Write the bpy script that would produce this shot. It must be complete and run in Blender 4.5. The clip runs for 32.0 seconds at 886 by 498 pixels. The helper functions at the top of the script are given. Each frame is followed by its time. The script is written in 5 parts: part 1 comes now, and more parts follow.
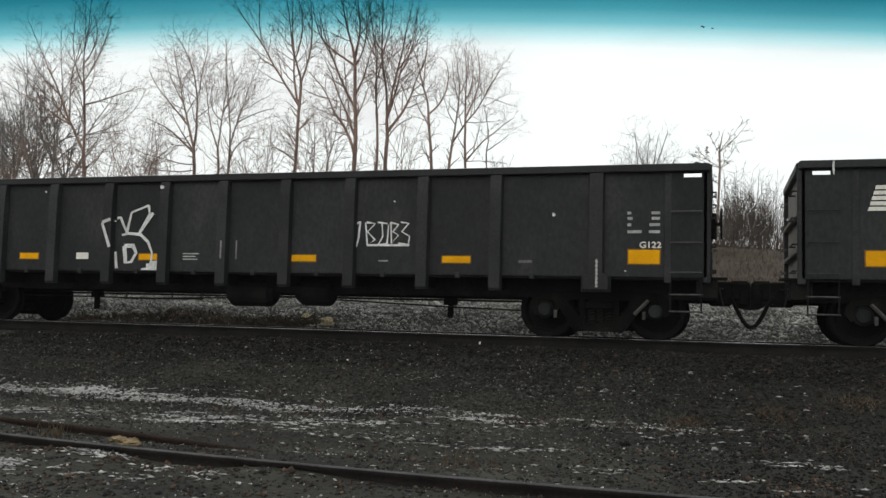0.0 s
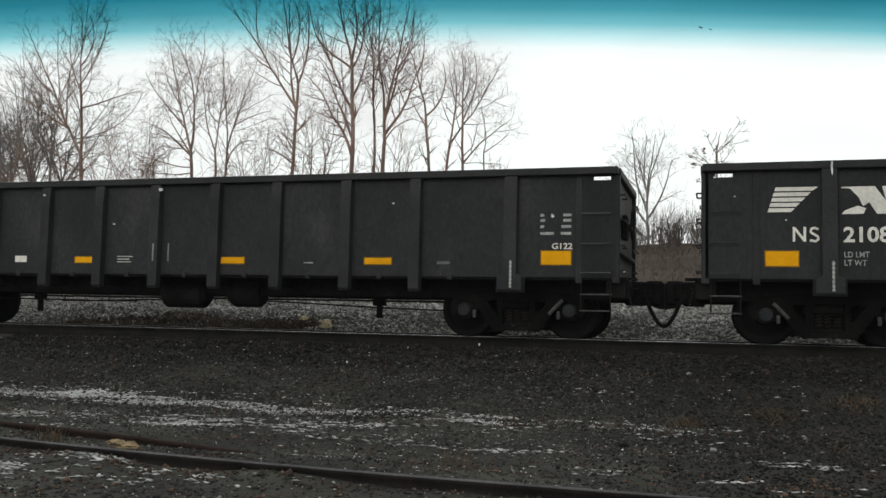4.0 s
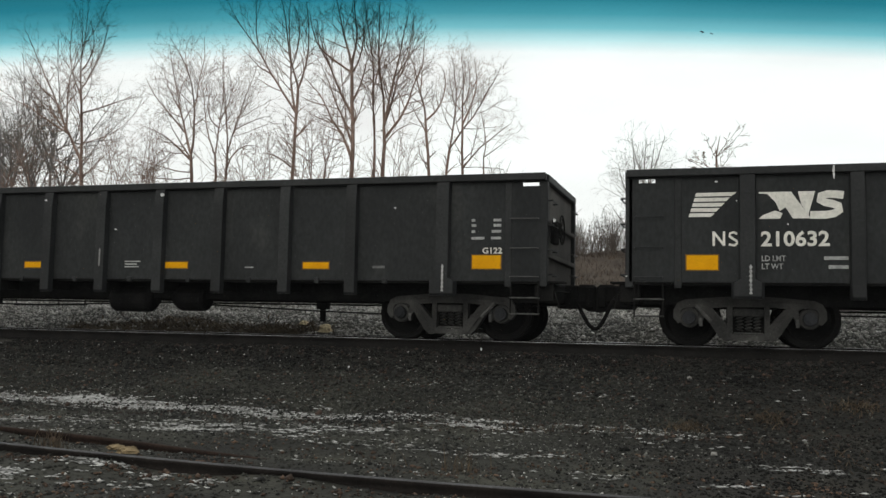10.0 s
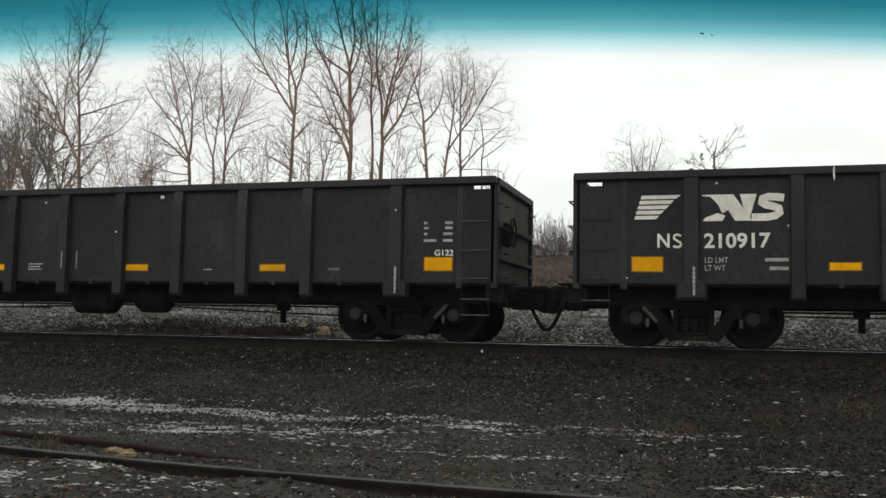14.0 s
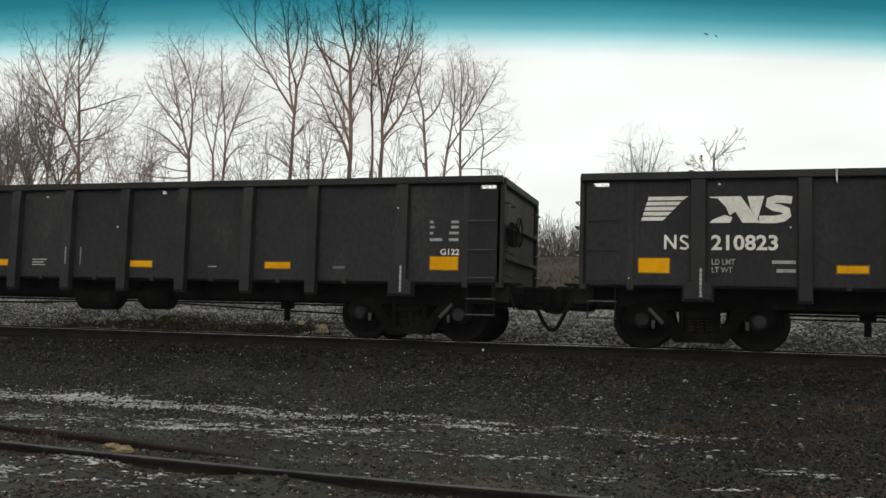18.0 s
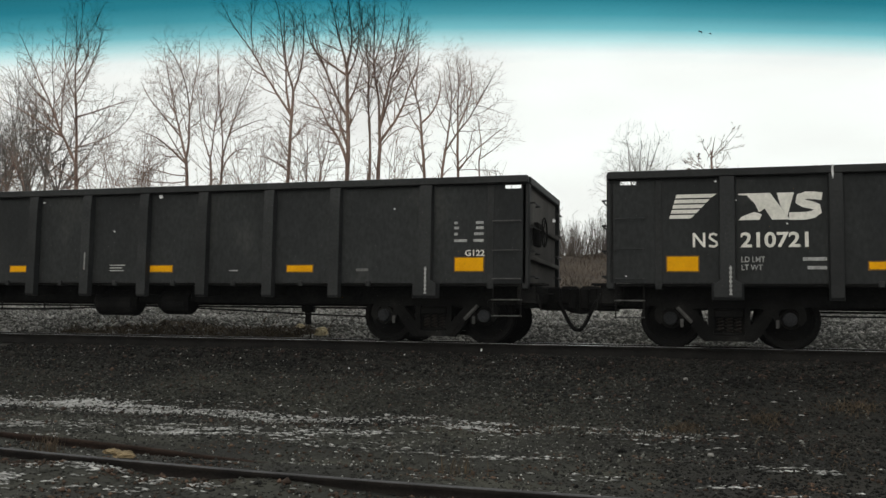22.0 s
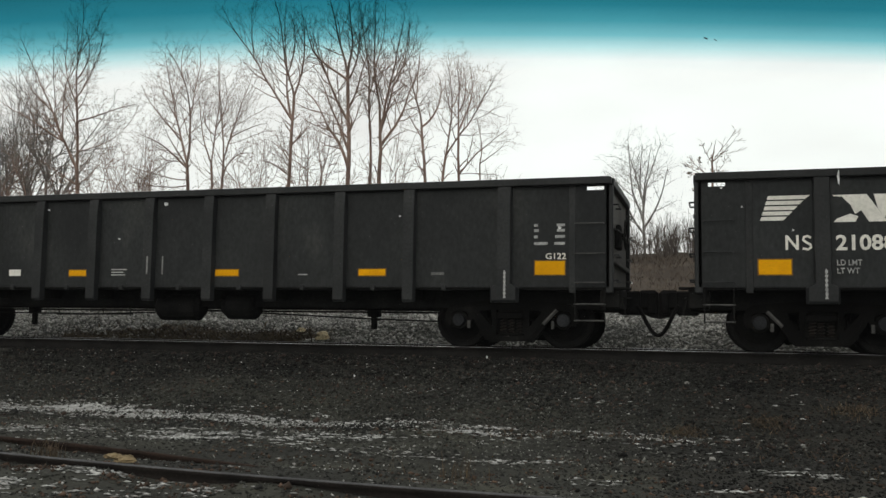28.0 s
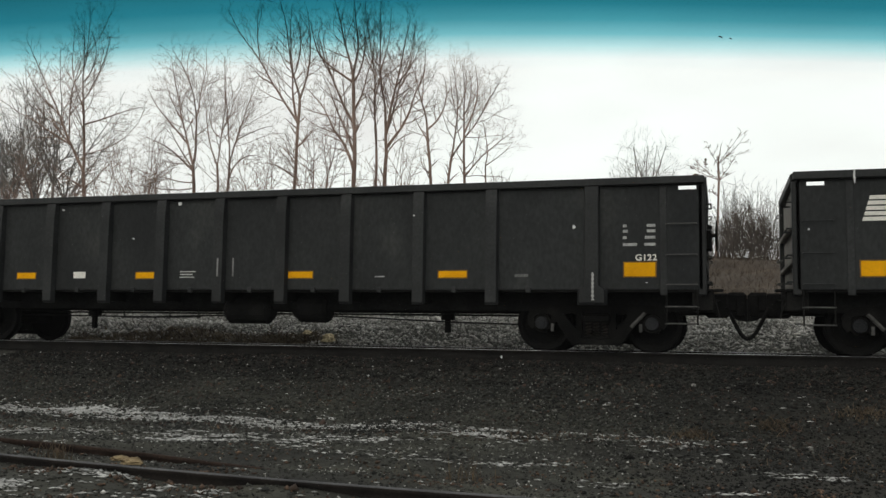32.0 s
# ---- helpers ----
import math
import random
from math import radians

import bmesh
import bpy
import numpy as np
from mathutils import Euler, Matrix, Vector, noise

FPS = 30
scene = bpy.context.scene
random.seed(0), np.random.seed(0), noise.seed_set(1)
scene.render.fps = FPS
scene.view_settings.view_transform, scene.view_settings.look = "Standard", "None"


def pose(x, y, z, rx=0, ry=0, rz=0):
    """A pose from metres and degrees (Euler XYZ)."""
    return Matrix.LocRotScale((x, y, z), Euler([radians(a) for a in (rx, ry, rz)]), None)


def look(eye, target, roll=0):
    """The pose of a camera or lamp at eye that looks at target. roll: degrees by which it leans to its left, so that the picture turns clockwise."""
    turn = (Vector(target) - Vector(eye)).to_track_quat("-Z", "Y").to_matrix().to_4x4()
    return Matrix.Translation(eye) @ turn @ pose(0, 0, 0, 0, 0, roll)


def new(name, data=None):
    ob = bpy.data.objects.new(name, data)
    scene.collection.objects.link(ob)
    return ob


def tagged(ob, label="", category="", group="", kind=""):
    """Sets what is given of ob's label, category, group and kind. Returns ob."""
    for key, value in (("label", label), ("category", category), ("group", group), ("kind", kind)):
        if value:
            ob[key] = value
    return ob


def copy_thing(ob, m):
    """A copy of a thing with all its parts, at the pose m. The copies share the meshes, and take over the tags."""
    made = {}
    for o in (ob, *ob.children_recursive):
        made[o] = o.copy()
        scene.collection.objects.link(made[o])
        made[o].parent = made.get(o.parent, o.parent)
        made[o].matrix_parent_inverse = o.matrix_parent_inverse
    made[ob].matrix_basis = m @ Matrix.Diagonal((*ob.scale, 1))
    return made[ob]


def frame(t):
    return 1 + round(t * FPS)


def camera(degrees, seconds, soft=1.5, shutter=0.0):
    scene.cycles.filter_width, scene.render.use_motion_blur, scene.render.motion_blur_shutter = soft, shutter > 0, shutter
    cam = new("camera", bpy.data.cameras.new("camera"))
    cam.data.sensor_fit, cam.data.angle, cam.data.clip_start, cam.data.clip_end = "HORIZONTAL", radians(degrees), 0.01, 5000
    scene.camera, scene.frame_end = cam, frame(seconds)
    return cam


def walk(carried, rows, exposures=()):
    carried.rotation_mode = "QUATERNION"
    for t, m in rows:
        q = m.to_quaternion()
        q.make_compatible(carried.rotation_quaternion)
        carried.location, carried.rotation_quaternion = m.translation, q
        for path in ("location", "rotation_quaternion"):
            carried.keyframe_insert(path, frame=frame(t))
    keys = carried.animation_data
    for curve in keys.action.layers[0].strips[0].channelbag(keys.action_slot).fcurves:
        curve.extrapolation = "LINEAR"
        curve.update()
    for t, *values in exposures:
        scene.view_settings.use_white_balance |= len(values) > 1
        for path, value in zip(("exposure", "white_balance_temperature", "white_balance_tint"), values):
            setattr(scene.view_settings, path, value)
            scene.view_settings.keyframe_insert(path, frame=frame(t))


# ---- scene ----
SECONDS = 32.0
cam = camera(51.75, SECONDS, soft=1.5)

# seconds, sideways shift and height of the eye, heading, tilt and lean in degrees
VIEW = [
    (0, 0.0005, 0.3208, -14.959, 4.118, 1.440),
    (0.5, 0.0003, 0.3207, -14.947, 4.154, 1.404),
    (1, 0.0004, 0.3208, -14.979, 4.177, 1.314),
    (1.5, 0.0004, 0.3209, -14.996, 4.190, 1.231),
    (2, 0.0006, 0.3205, -14.931, 4.218, 1.345),
    (2.5, 0.0004, 0.3203, -14.841, 4.263, 1.348),
    (3, 0.0003, 0.3205, -14.842, 4.252, 1.290),
    (3.5, 0.0001, 0.3207, -14.808, 4.244, 1.200),
    (5.5, -0.0003, 0.3206, -14.934, 4.229, 1.371),
    (6, -0.0001, 0.3206, -14.891, 4.242, 1.491),
    (6.5, -0.0002, 0.3208, -14.815, 4.208, 1.509),
    (7, 0.0004, 0.3208, -14.821, 4.189, 1.602),
    (7.5, 0.0001, 0.3208, -14.777, 4.229, 1.420),
    (8, 0.0007, 0.3208, -14.813, 4.290, 1.175),
    (8.5, 0.0012, 0.3210, -14.828, 4.326, 0.958),
    (9, 0.0000, 0.3210, -14.869, 4.325, 0.974),
    (9.5, -0.0001, 0.3209, -14.904, 4.383, 0.984),
    (10, -0.0009, 0.3208, -14.828, 4.515, 1.117),
    (10.5, -0.0017, 0.3209, -14.729, 4.591, 1.342),
    (11, -0.0016, 0.3208, -14.717, 4.541, 1.233),
    (11.5, -0.0013, 0.3207, -14.723, 4.581, 1.121),
    (12, -0.0018, 0.3209, -14.773, 4.519, 1.063),
    (12.5, -0.0015, 0.3209, -14.781, 4.443, 0.978),
    (13, -0.0016, 0.3210, -14.727, 4.480, 0.926),
    (13.5, -0.0020, 0.3205, -14.727, 4.598, 0.934),
    (14, -0.0020, 0.3208, -14.711, 4.641, 1.027),
    (14.5, -0.0020, 0.3209, -14.733, 4.691, 1.155),
    (16.5, -0.0036, 0.3209, -14.829, 4.737, 1.053),
    (17, -0.0032, 0.3206, -14.794, 4.699, 1.330),
    (17.5, -0.0037, 0.3202, -14.723, 4.635, 1.559),
    (18, -0.0034, 0.3204, -14.642, 4.596, 1.577),
    (18.5, -0.0037, 0.3207, -14.615, 4.558, 1.547),
    (19, -0.0036, 0.3201, -14.620, 4.592, 1.543),
    (19.5, -0.0034, 0.3204, -14.627, 4.687, 1.230),
    (20, -0.0028, 0.3211, -14.623, 4.761, 0.968),
    (20.5, -0.0024, 0.3207, -14.670, 4.677, 0.730),
    (21, -0.0024, 0.3203, -14.666, 4.621, 0.752),
    (21.5, -0.0031, 0.3204, -14.640, 4.624, 0.885),
    (22, -0.0026, 0.3201, -14.570, 4.674, 0.844),
    (22.5, -0.0027, 0.3203, -14.553, 4.653, 0.824),
    (23, -0.0023, 0.3211, -14.616, 4.700, 0.615),
    (23.5, -0.0051, 0.3204, -14.856, 4.774, 0.588),
    (24, -0.0044, 0.3205, -14.918, 4.792, 0.499),
    (24.5, -0.0050, 0.3204, -14.937, 4.808, 0.495),
    (25, -0.0059, 0.3202, -14.919, 4.820, 0.514),
    (25.5, -0.0054, 0.3202, -14.882, 4.773, 0.723),
    (27.5, -0.0046, 0.3216, -14.569, 4.884, 0.822),
    (28, -0.0047, 0.3215, -14.622, 4.918, 0.783),
    (28.5, -0.0038, 0.3214, -14.668, 4.961, 0.645),
    (29, -0.0053, 0.3208, -14.857, 5.040, 0.528),
    (29.5, -0.0056, 0.3212, -15.008, 5.038, 0.387),
    (30, -0.0053, 0.3212, -15.023, 5.060, 0.268),
    (30.5, -0.0056, 0.3208, -15.032, 4.923, 0.424),
    (31, -0.0075, 0.3203, -15.022, 4.941, 0.457),
    (31.5, -0.0078, 0.3207, -14.996, 4.987, 0.655),
    (32, -0.0085, 0.3203, -14.979, 5.059, 0.756),
]


def eye_pose(dx, z, yaw, tilt, lean):
    eye = Vector((dx, -14.476, z))
    yaw, tilt = radians(yaw), radians(tilt)
    ahead = Vector((math.sin(yaw) * math.cos(tilt), math.cos(yaw) * math.cos(tilt), math.sin(tilt)))
    return look(eye, eye + ahead * 10, lean)


walk(cam, [(t, eye_pose(dx, z, a, b, c)) for t, dx, z, a, b, c in VIEW], exposures=[(0, 0.0, 6450, 3), (10, -0.02, 6520, 3), (14, -0.06, 6620, 3), (32, -0.09, 6600, 2)])

# ---- light: a bright overcast winter sky, with a broad pale sun behind the cloud ----
SUN_EL, SUN_AZ = 28.0, 200.0
world = bpy.data.worlds.new("overcast_sky")
scene.world = world
world.use_nodes = True
wn, wl = world.node_tree.nodes, world.node_tree.links
wn.clear()
w_out = wn.new("ShaderNodeOutputWorld")
w_bg = wn.new("ShaderNodeBackground")
w_sky = wn.new("ShaderNodeTexSky")
w_sky.sky_type = "NISHITA"
w_sky.sun_disc = False
w_sky.sun_elevation, w_sky.sun_rotation = radians(SUN_EL), radians(SUN_AZ)
w_sky.air_density, w_sky.dust_density = 1.0, 6.0
w_co = wn.new("ShaderNodeTexCoord")
w_map = wn.new("ShaderNodeMapping")
w_map.inputs["Scale"].default_value = (1.0, 1.0, 3.5)
w_no = wn.new("ShaderNodeTexNoise")
w_no.inputs["Scale"].default_value = 2.2
w_no.inputs["Detail"].default_value = 5.0
w_ra = wn.new("ShaderNodeValToRGB")
w_ra.color_ramp.elements[0].position, w_ra.color_ramp.elements[0].color = 0.36, (9.6, 9.3, 9.45, 1)
w_ra.color_ramp.elements[1].position, w_ra.color_ramp.elements[1].color = 0.62, (11.6, 11.7, 11.8, 1)
w_mix = wn.new("ShaderNodeMixRGB")
w_mix.inputs["Fac"].default_value = 0.93
wl.new(w_co.outputs["Generated"], w_map.inputs["Vector"])
wl.new(w_map.outputs["Vector"], w_no.inputs["Vector"])
wl.new(w_no.outputs["Fac"], w_ra.inputs["Fac"])
wl.new(w_sky.outputs["Color"], w_mix.inputs["Color1"])
wl.new(w_ra.outputs["Color"], w_mix.inputs["Color2"])
wl.new(w_mix.outputs["Color"], w_bg.inputs["Color"])
wl.new(w_bg.outputs["Background"], w_out.inputs["Surface"])
w_bg.inputs["Strength"].default_value = 0.1

sun = new("sun", bpy.data.lights.new("sun", "SUN"))
sun.data.energy, sun.data.angle, sun.data.color = 0.5, radians(25), (1.0, 0.95, 0.9)
_d = Vector((math.sin(radians(SUN_AZ)) * math.cos(radians(SUN_EL)), math.cos(radians(SUN_AZ)) * math.cos(radians(SUN_EL)), math.sin(radians(SUN_EL))))
sun.matrix_world = look(_d * 300, (0, 0, 0))


# ---- materials ----
def material(name, base, second=None, scale=3.0, fine=40.0, rough=0.85, bump=0.15, metal=0.0, third=None, random_tint=0.0, stretch=(1, 1, 1), contrast=(0.35, 0.65), world_space=False, spec=0.3, island=False, grain=0.7):
    """Two-scale noise between base and second colours, with patches of a third one."""
    m = bpy.data.materials.new(name)
    m.use_nodes = True
    n, l = m.node_tree.nodes, m.node_tree.links
    b = n["Principled BSDF"]
    b.inputs["Roughness"].default_value = rough
    b.inputs["Metallic"].default_value = metal
    b.inputs["Specular IOR Level"].default_value = spec
    second = second or tuple(min(1, c * 1.5) for c in base)
    if world_space:
        co = n.new("ShaderNodeNewGeometry").outputs["Position"]
    else:
        co = n.new("ShaderNodeTexCoord").outputs["Object"]
    mp = n.new("ShaderNodeMapping")
    mp.inputs["Scale"].default_value = stretch
    l.new(co, mp.inputs["Vector"])
    big = n.new("ShaderNodeTexNoise")
    big.inputs["Scale"].default_value, big.inputs["Detail"].default_value = scale, 6
    l.new(mp.outputs["Vector"], big.inputs["Vector"])
    ramp = n.new("ShaderNodeValToRGB")
    ramp.color_ramp.elements[0].position, ramp.color_ramp.elements[0].color = contrast[0], (*base, 1)
    ramp.color_ramp.elements[1].position, ramp.color_ramp.elements[1].color = contrast[1], (*second, 1)
    if third:
        e = ramp.color_ramp.elements.new(min(0.99, contrast[1] + 0.12))
        e.color = (*third, 1)
    l.new(big.outputs["Fac"], ramp.inputs["Fac"])
    small = n.new("ShaderNodeTexNoise")
    small.inputs["Scale"].default_value, small.inputs["Detail"].default_value = fine, 4
    l.new(mp.outputs["Vector"], small.inputs["Vector"])
    mul = n.new("ShaderNodeMixRGB")
    mul.blend_type = "MULTIPLY"
    mul.inputs["Fac"].default_value = grain
    sr = n.new("ShaderNodeValToRGB")
    sr.color_ramp.elements[0].position, sr.color_ramp.elements[0].color = 0.3, (0.55, 0.55, 0.55, 1)
    sr.color_ramp.elements[1].position, sr.color_ramp.elements[1].color = 0.7, (1.3, 1.3, 1.3, 1)
    l.new(small.outputs["Fac"], sr.inputs["Fac"])
    l.new(ramp.outputs["Color"], mul.inputs["Color1"])
    l.new(sr.outputs["Color"], mul.inputs["Color2"])
    colour = mul.outputs["Color"]
    if random_tint:
        src = n.new("ShaderNodeNewGeometry").outputs["Random Per Island"] if island else n.new("ShaderNodeObjectInfo").outputs["Random"]
        mr = n.new("ShaderNodeMapRange")
        mr.inputs["To Min"].default_value, mr.inputs["To Max"].default_value = 1 - random_tint, 1 + random_tint
        l.new(src, mr.inputs["Value"])
        vm = n.new("ShaderNodeVectorMath")
        vm.operation = "SCALE"
        l.new(colour, vm.inputs[0])
        l.new(mr.outputs["Result"], vm.inputs["Scale"])
        colour = vm.outputs["Vector"]
    l.new(colour, b.inputs["Base Color"])
    if bump:
        bp = n.new("ShaderNodeBump")
        bp.inputs["Strength"].default_value, bp.inputs["Distance"].default_value = bump, 0.02
        l.new(small.outputs["Fac"], bp.inputs["Height"])
        l.new(bp.outputs["Normal"], b.inputs["Normal"])
    return m


BLACK = material("black_car_paint", (0.0088, 0.0097, 0.0107), (0.0192, 0.0206, 0.0212), 1.1, 24, 0.66, 0.1, third=(0.034, 0.035, 0.034), random_tint=0.16, stretch=(0.8, 1, 0.45), spec=0.22, contrast=(0.36, 0.6))
RIBPAINT = material("black_rib_paint", (0.0115, 0.0122, 0.0132), (0.0215, 0.0225, 0.0232), 1.5, 25, 0.64, 0.08, random_tint=0.2, spec=0.24)
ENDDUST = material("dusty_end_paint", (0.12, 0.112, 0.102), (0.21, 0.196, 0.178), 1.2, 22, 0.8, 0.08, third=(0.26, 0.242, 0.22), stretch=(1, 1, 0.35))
ENDDARK = material("darker_end_paint", (0.04, 0.037, 0.034), (0.085, 0.079, 0.072), 1.2, 22, 0.85, 0.08, third=(0.12, 0.112, 0.102), stretch=(1, 1, 0.35))
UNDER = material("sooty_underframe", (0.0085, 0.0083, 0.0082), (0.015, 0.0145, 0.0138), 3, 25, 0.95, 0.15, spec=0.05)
# soot black, with the recess's shade put into the colour too
SILLMAT = material("shaded_sooty_sill", (0.008, 0.008, 0.0085), (0.014, 0.0138, 0.0135), 3, 25, 0.95, 0.1, spec=0.04)
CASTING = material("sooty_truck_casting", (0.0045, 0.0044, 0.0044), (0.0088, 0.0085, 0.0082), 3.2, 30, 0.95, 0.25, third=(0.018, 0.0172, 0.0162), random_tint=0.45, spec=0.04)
PALECASTING = material("grey_dusty_truck_casting", (0.022, 0.0214, 0.0208), (0.05, 0.0486, 0.0464), 3.2, 30, 0.9, 0.25, third=(0.085, 0.0816, 0.0765), random_tint=0.25)
MIDCASTING = material("dusty_truck_casting", (0.019, 0.0186, 0.018), (0.036, 0.035, 0.0335), 3.2, 30, 0.85, 0.25, third=(0.052, 0.05, 0.046), random_tint=0.25)
RUSTSPRING = material("rusty_spring", (0.012, 0.0098, 0.0088), (0.028, 0.0215, 0.018), 8, 40, 0.9, 0.1, random_tint=0.3)
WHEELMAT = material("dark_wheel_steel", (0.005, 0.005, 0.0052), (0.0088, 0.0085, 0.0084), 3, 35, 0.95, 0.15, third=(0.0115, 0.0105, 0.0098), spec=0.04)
CAPMAT = material("grey_bearing_cap", (0.014, 0.0148, 0.017), (0.027, 0.028, 0.031), 6, 35, 0.7, 0.1, random_tint=0.3, spec=0.1)
RODMAT = material("worn_grab_iron", (0.04, 0.039, 0.038), (0.09, 0.087, 0.084), 6, 30, 0.6, 0.05)
WHITE = material("white_stencil_paint", (0.62, 0.6, 0.55), (0.74, 0.71, 0.66), 3, 25, 0.7, 0.03, grain=0.3)
DULLWHITE = material("worn_white_stencil", (0.26, 0.26, 0.26), (0.4, 0.4, 0.39), 6, 40, 0.75, 0.03, contrast=(0.4, 0.6))
FAINT = material("faint_grey_stencil", (0.08, 0.08, 0.08), (0.13, 0.13, 0.13), 6, 40, 0.75, 0.03)
PALEMARK = material("pale_grey_stencil", (0.15, 0.15, 0.15), (0.23, 0.23, 0.225), 6, 40, 0.75, 0.03)
YELLOW = material("yellow_reflector", (0.62, 0.285, 0.003), (0.74, 0.36, 0.004), 3, 30, 0.75, 0.02, random_tint=0.08, grain=0.2, spec=0.08)
YDIRT = material("brown_edge_dirt", (0.12, 0.06, 0.012), (0.2, 0.1, 0.02), 6, 30, 0.8, 0.05)
TAGWHITE = material("white_spray_paint", (0.5, 0.5, 0.5), (0.72, 0.72, 0.72), 4, 30, 0.7, 0.02)
TAGTEAL = material("teal_spray_paint", (0.04, 0.28, 0.3), (0.08, 0.4, 0.42), 4, 30, 0.7, 0.02)
TAGBLUE = material("blue_spray_paint", (0.05, 0.22, 0.34), (0.1, 0.34, 0.48), 4, 30, 0.7, 0.02)
RAILSIDE = material("rusty_rail_side", (0.009, 0.0085, 0.0082), (0.016, 0.0145, 0.0135), 3, 30, 0.9, 0.12, spec=0.08)
RAILTOP = material("polished_rail_head", (0.3, 0.3, 0.31), (0.42, 0.42, 0.43), 3, 20, 0.32, 0.03, metal=0.85)
OLDHEAD = material("dull_siding_rail_head", (0.045, 0.043, 0.045), (0.082, 0.08, 0.083), 2.2, 30, 0.7, 0.1, spec=0.15)
RUSTRAIL = material("red_rusted_rail", (0.014, 0.0095, 0.0078), (0.034, 0.0215, 0.0165), 2.2, 30, 0.9, 0.15, spec=0.08)
DEBRIS = material("brown_trackside_debris", (0.04, 0.025, 0.0175), (0.095, 0.06, 0.042), 2, 30, 0.95, 0.2, random_tint=0.6, island=True, world_space=True)
OLDRAIL = material("brown_siding_rail", (0.0085, 0.0073, 0.0068), (0.0185, 0.015, 0.0132), 2.2, 30, 0.9, 0.15, spec=0.08)
TIEMAT = material("weathered_tie", (0.02, 0.017, 0.014), (0.045, 0.038, 0.032), 2, 18, 0.9, 0.3, random_tint=0.3, stretch=(4, 0.6, 1))
GROUND = material("wet_cinder_ground", (0.0115, 0.011, 0.0088), (0.031, 0.0303, 0.0232), 1.1, 26, 0.92, 0.9, third=(0.05, 0.0475, 0.035), world_space=True, stretch=(0.45, 1, 1), contrast=(0.38, 0.62))
# carries the view's dim right side as ground colour; also laid along the rail
DARKDIRT = material("darkened_brown_dirt", (0.008, 0.0072, 0.0056), (0.019, 0.0168, 0.0126), 1.3, 24, 0.92, 0.9, third=(0.03, 0.026, 0.019), world_space=True, stretch=(0.5, 1, 1), contrast=(0.4, 0.66))
DARKERSTONE = material("darker_ballast_stone", (0.006, 0.0057, 0.0053), (0.0165, 0.0158, 0.0142), 0.9, 30, 0.9, 0.3, random_tint=0.6, island=True, world_space=True, spec=0.15)
STONE = material("dark_ballast_stone", (0.0115, 0.0114, 0.0102), (0.042, 0.041, 0.035), 0.9, 30, 0.9, 0.3, random_tint=0.72, island=True, world_space=True)
PALESTONE = material("pale_ballast_stone", (0.15, 0.144, 0.134), (0.33, 0.318, 0.298), 1.0, 30, 0.9, 0.3, random_tint=0.7, island=True, world_space=True)
WETSTONE = material("light_chips", (0.22, 0.212, 0.2), (0.4, 0.39, 0.375), 5, 30, 0.7, 0.1, random_tint=0.4, island=True, world_space=True)
SNOW = material("old_granular_snow", (0.2, 0.196, 0.19), (0.43, 0.425, 0.415), 5, 45, 0.9, 0.6, world_space=True)
SNOWGRAIN = material("dirty_snow_grain", (0.19, 0.186, 0.178), (0.42, 0.415, 0.405), 3, 45, 0.9, 0.3, random_tint=0.6, island=True, world_space=True)
RUSTSTONE = material("rust_brown_stone", (0.022, 0.014, 0.011), (0.05, 0.032, 0.025), 2, 30, 0.9, 0.3, random_tint=0.6, island=True, world_space=True)
LIGHTSTONE = material("light_grey_stone", (0.06, 0.06, 0.054), (0.11, 0.108, 0.098), 2, 30, 0.9, 0.3, random_tint=0.6, island=True, world_space=True)
BARK = material("brown_bark", (0.18, 0.122, 0.1), (0.31, 0.218, 0.18), 1.4, 14, 0.95, 0.4, stretch=(1, 1, 0.25), random_tint=0.2)
GREYBARK = material("grey_bark", (0.15, 0.135, 0.128), (0.27, 0.25, 0.235), 1.4, 14, 0.95, 0.4, stretch=(1, 1, 0.25), random_tint=0.2)
BRUSHBARK = material("dark_brush_bark", (0.075, 0.062, 0.055), (0.14, 0.118, 0.104), 1.4, 14, 0.95, 0.3, random_tint=0.2)
DRYLEAF = material("dry_brown_leaf", (0.07, 0.05, 0.035), (0.13, 0.09, 0.06), 3, 20, 0.9, 0.1, random_tint=0.4, island=True)
BANK = material("brown_bank_grass", (0.036, 0.0265, 0.0195), (0.063, 0.047, 0.035), 0.8, 9, 0.95, 0.8, third=(0.08, 0.06, 0.044), world_space=True, stretch=(1, 1, 0.4))
STRAW = material("dead_straw", (0.042, 0.031, 0.0225), (0.078, 0.0575, 0.042), 2, 20, 0.95, 0.1, random_tint=0.5, island=True)
RUSTGRASS = material("rusty_dead_grass", (0.052, 0.038, 0.025), (0.1, 0.073, 0.047), 2, 20, 0.95, 0.1, random_tint=0.5, island=True)
TANLEAF = material("tan_dead_leaves", (0.12, 0.085, 0.045), (0.24, 0.18, 0.1), 6, 30, 0.9, 0.6)
DUST = material("dried_dust_speck", (0.5, 0.5, 0.5), (0.7, 0.7, 0.7), 50, 400, 0.9, 0.0)
WEEDS = material("brown_dead_weed", (0.042, 0.032, 0.023), (0.095, 0.075, 0.05), 3, 20, 0.95, 0.1, random_tint=0.5, island=True)
OCHRE = material("ochre_clump", (0.3, 0.24, 0.14), (0.5, 0.42, 0.27), 5, 25, 0.9, 0.5)
SHEDWALL = material("pale_grey_block_wall", (0.3, 0.3, 0.29), (0.42, 0.42, 0.4), 0.8, 8, 0.9, 0.2)
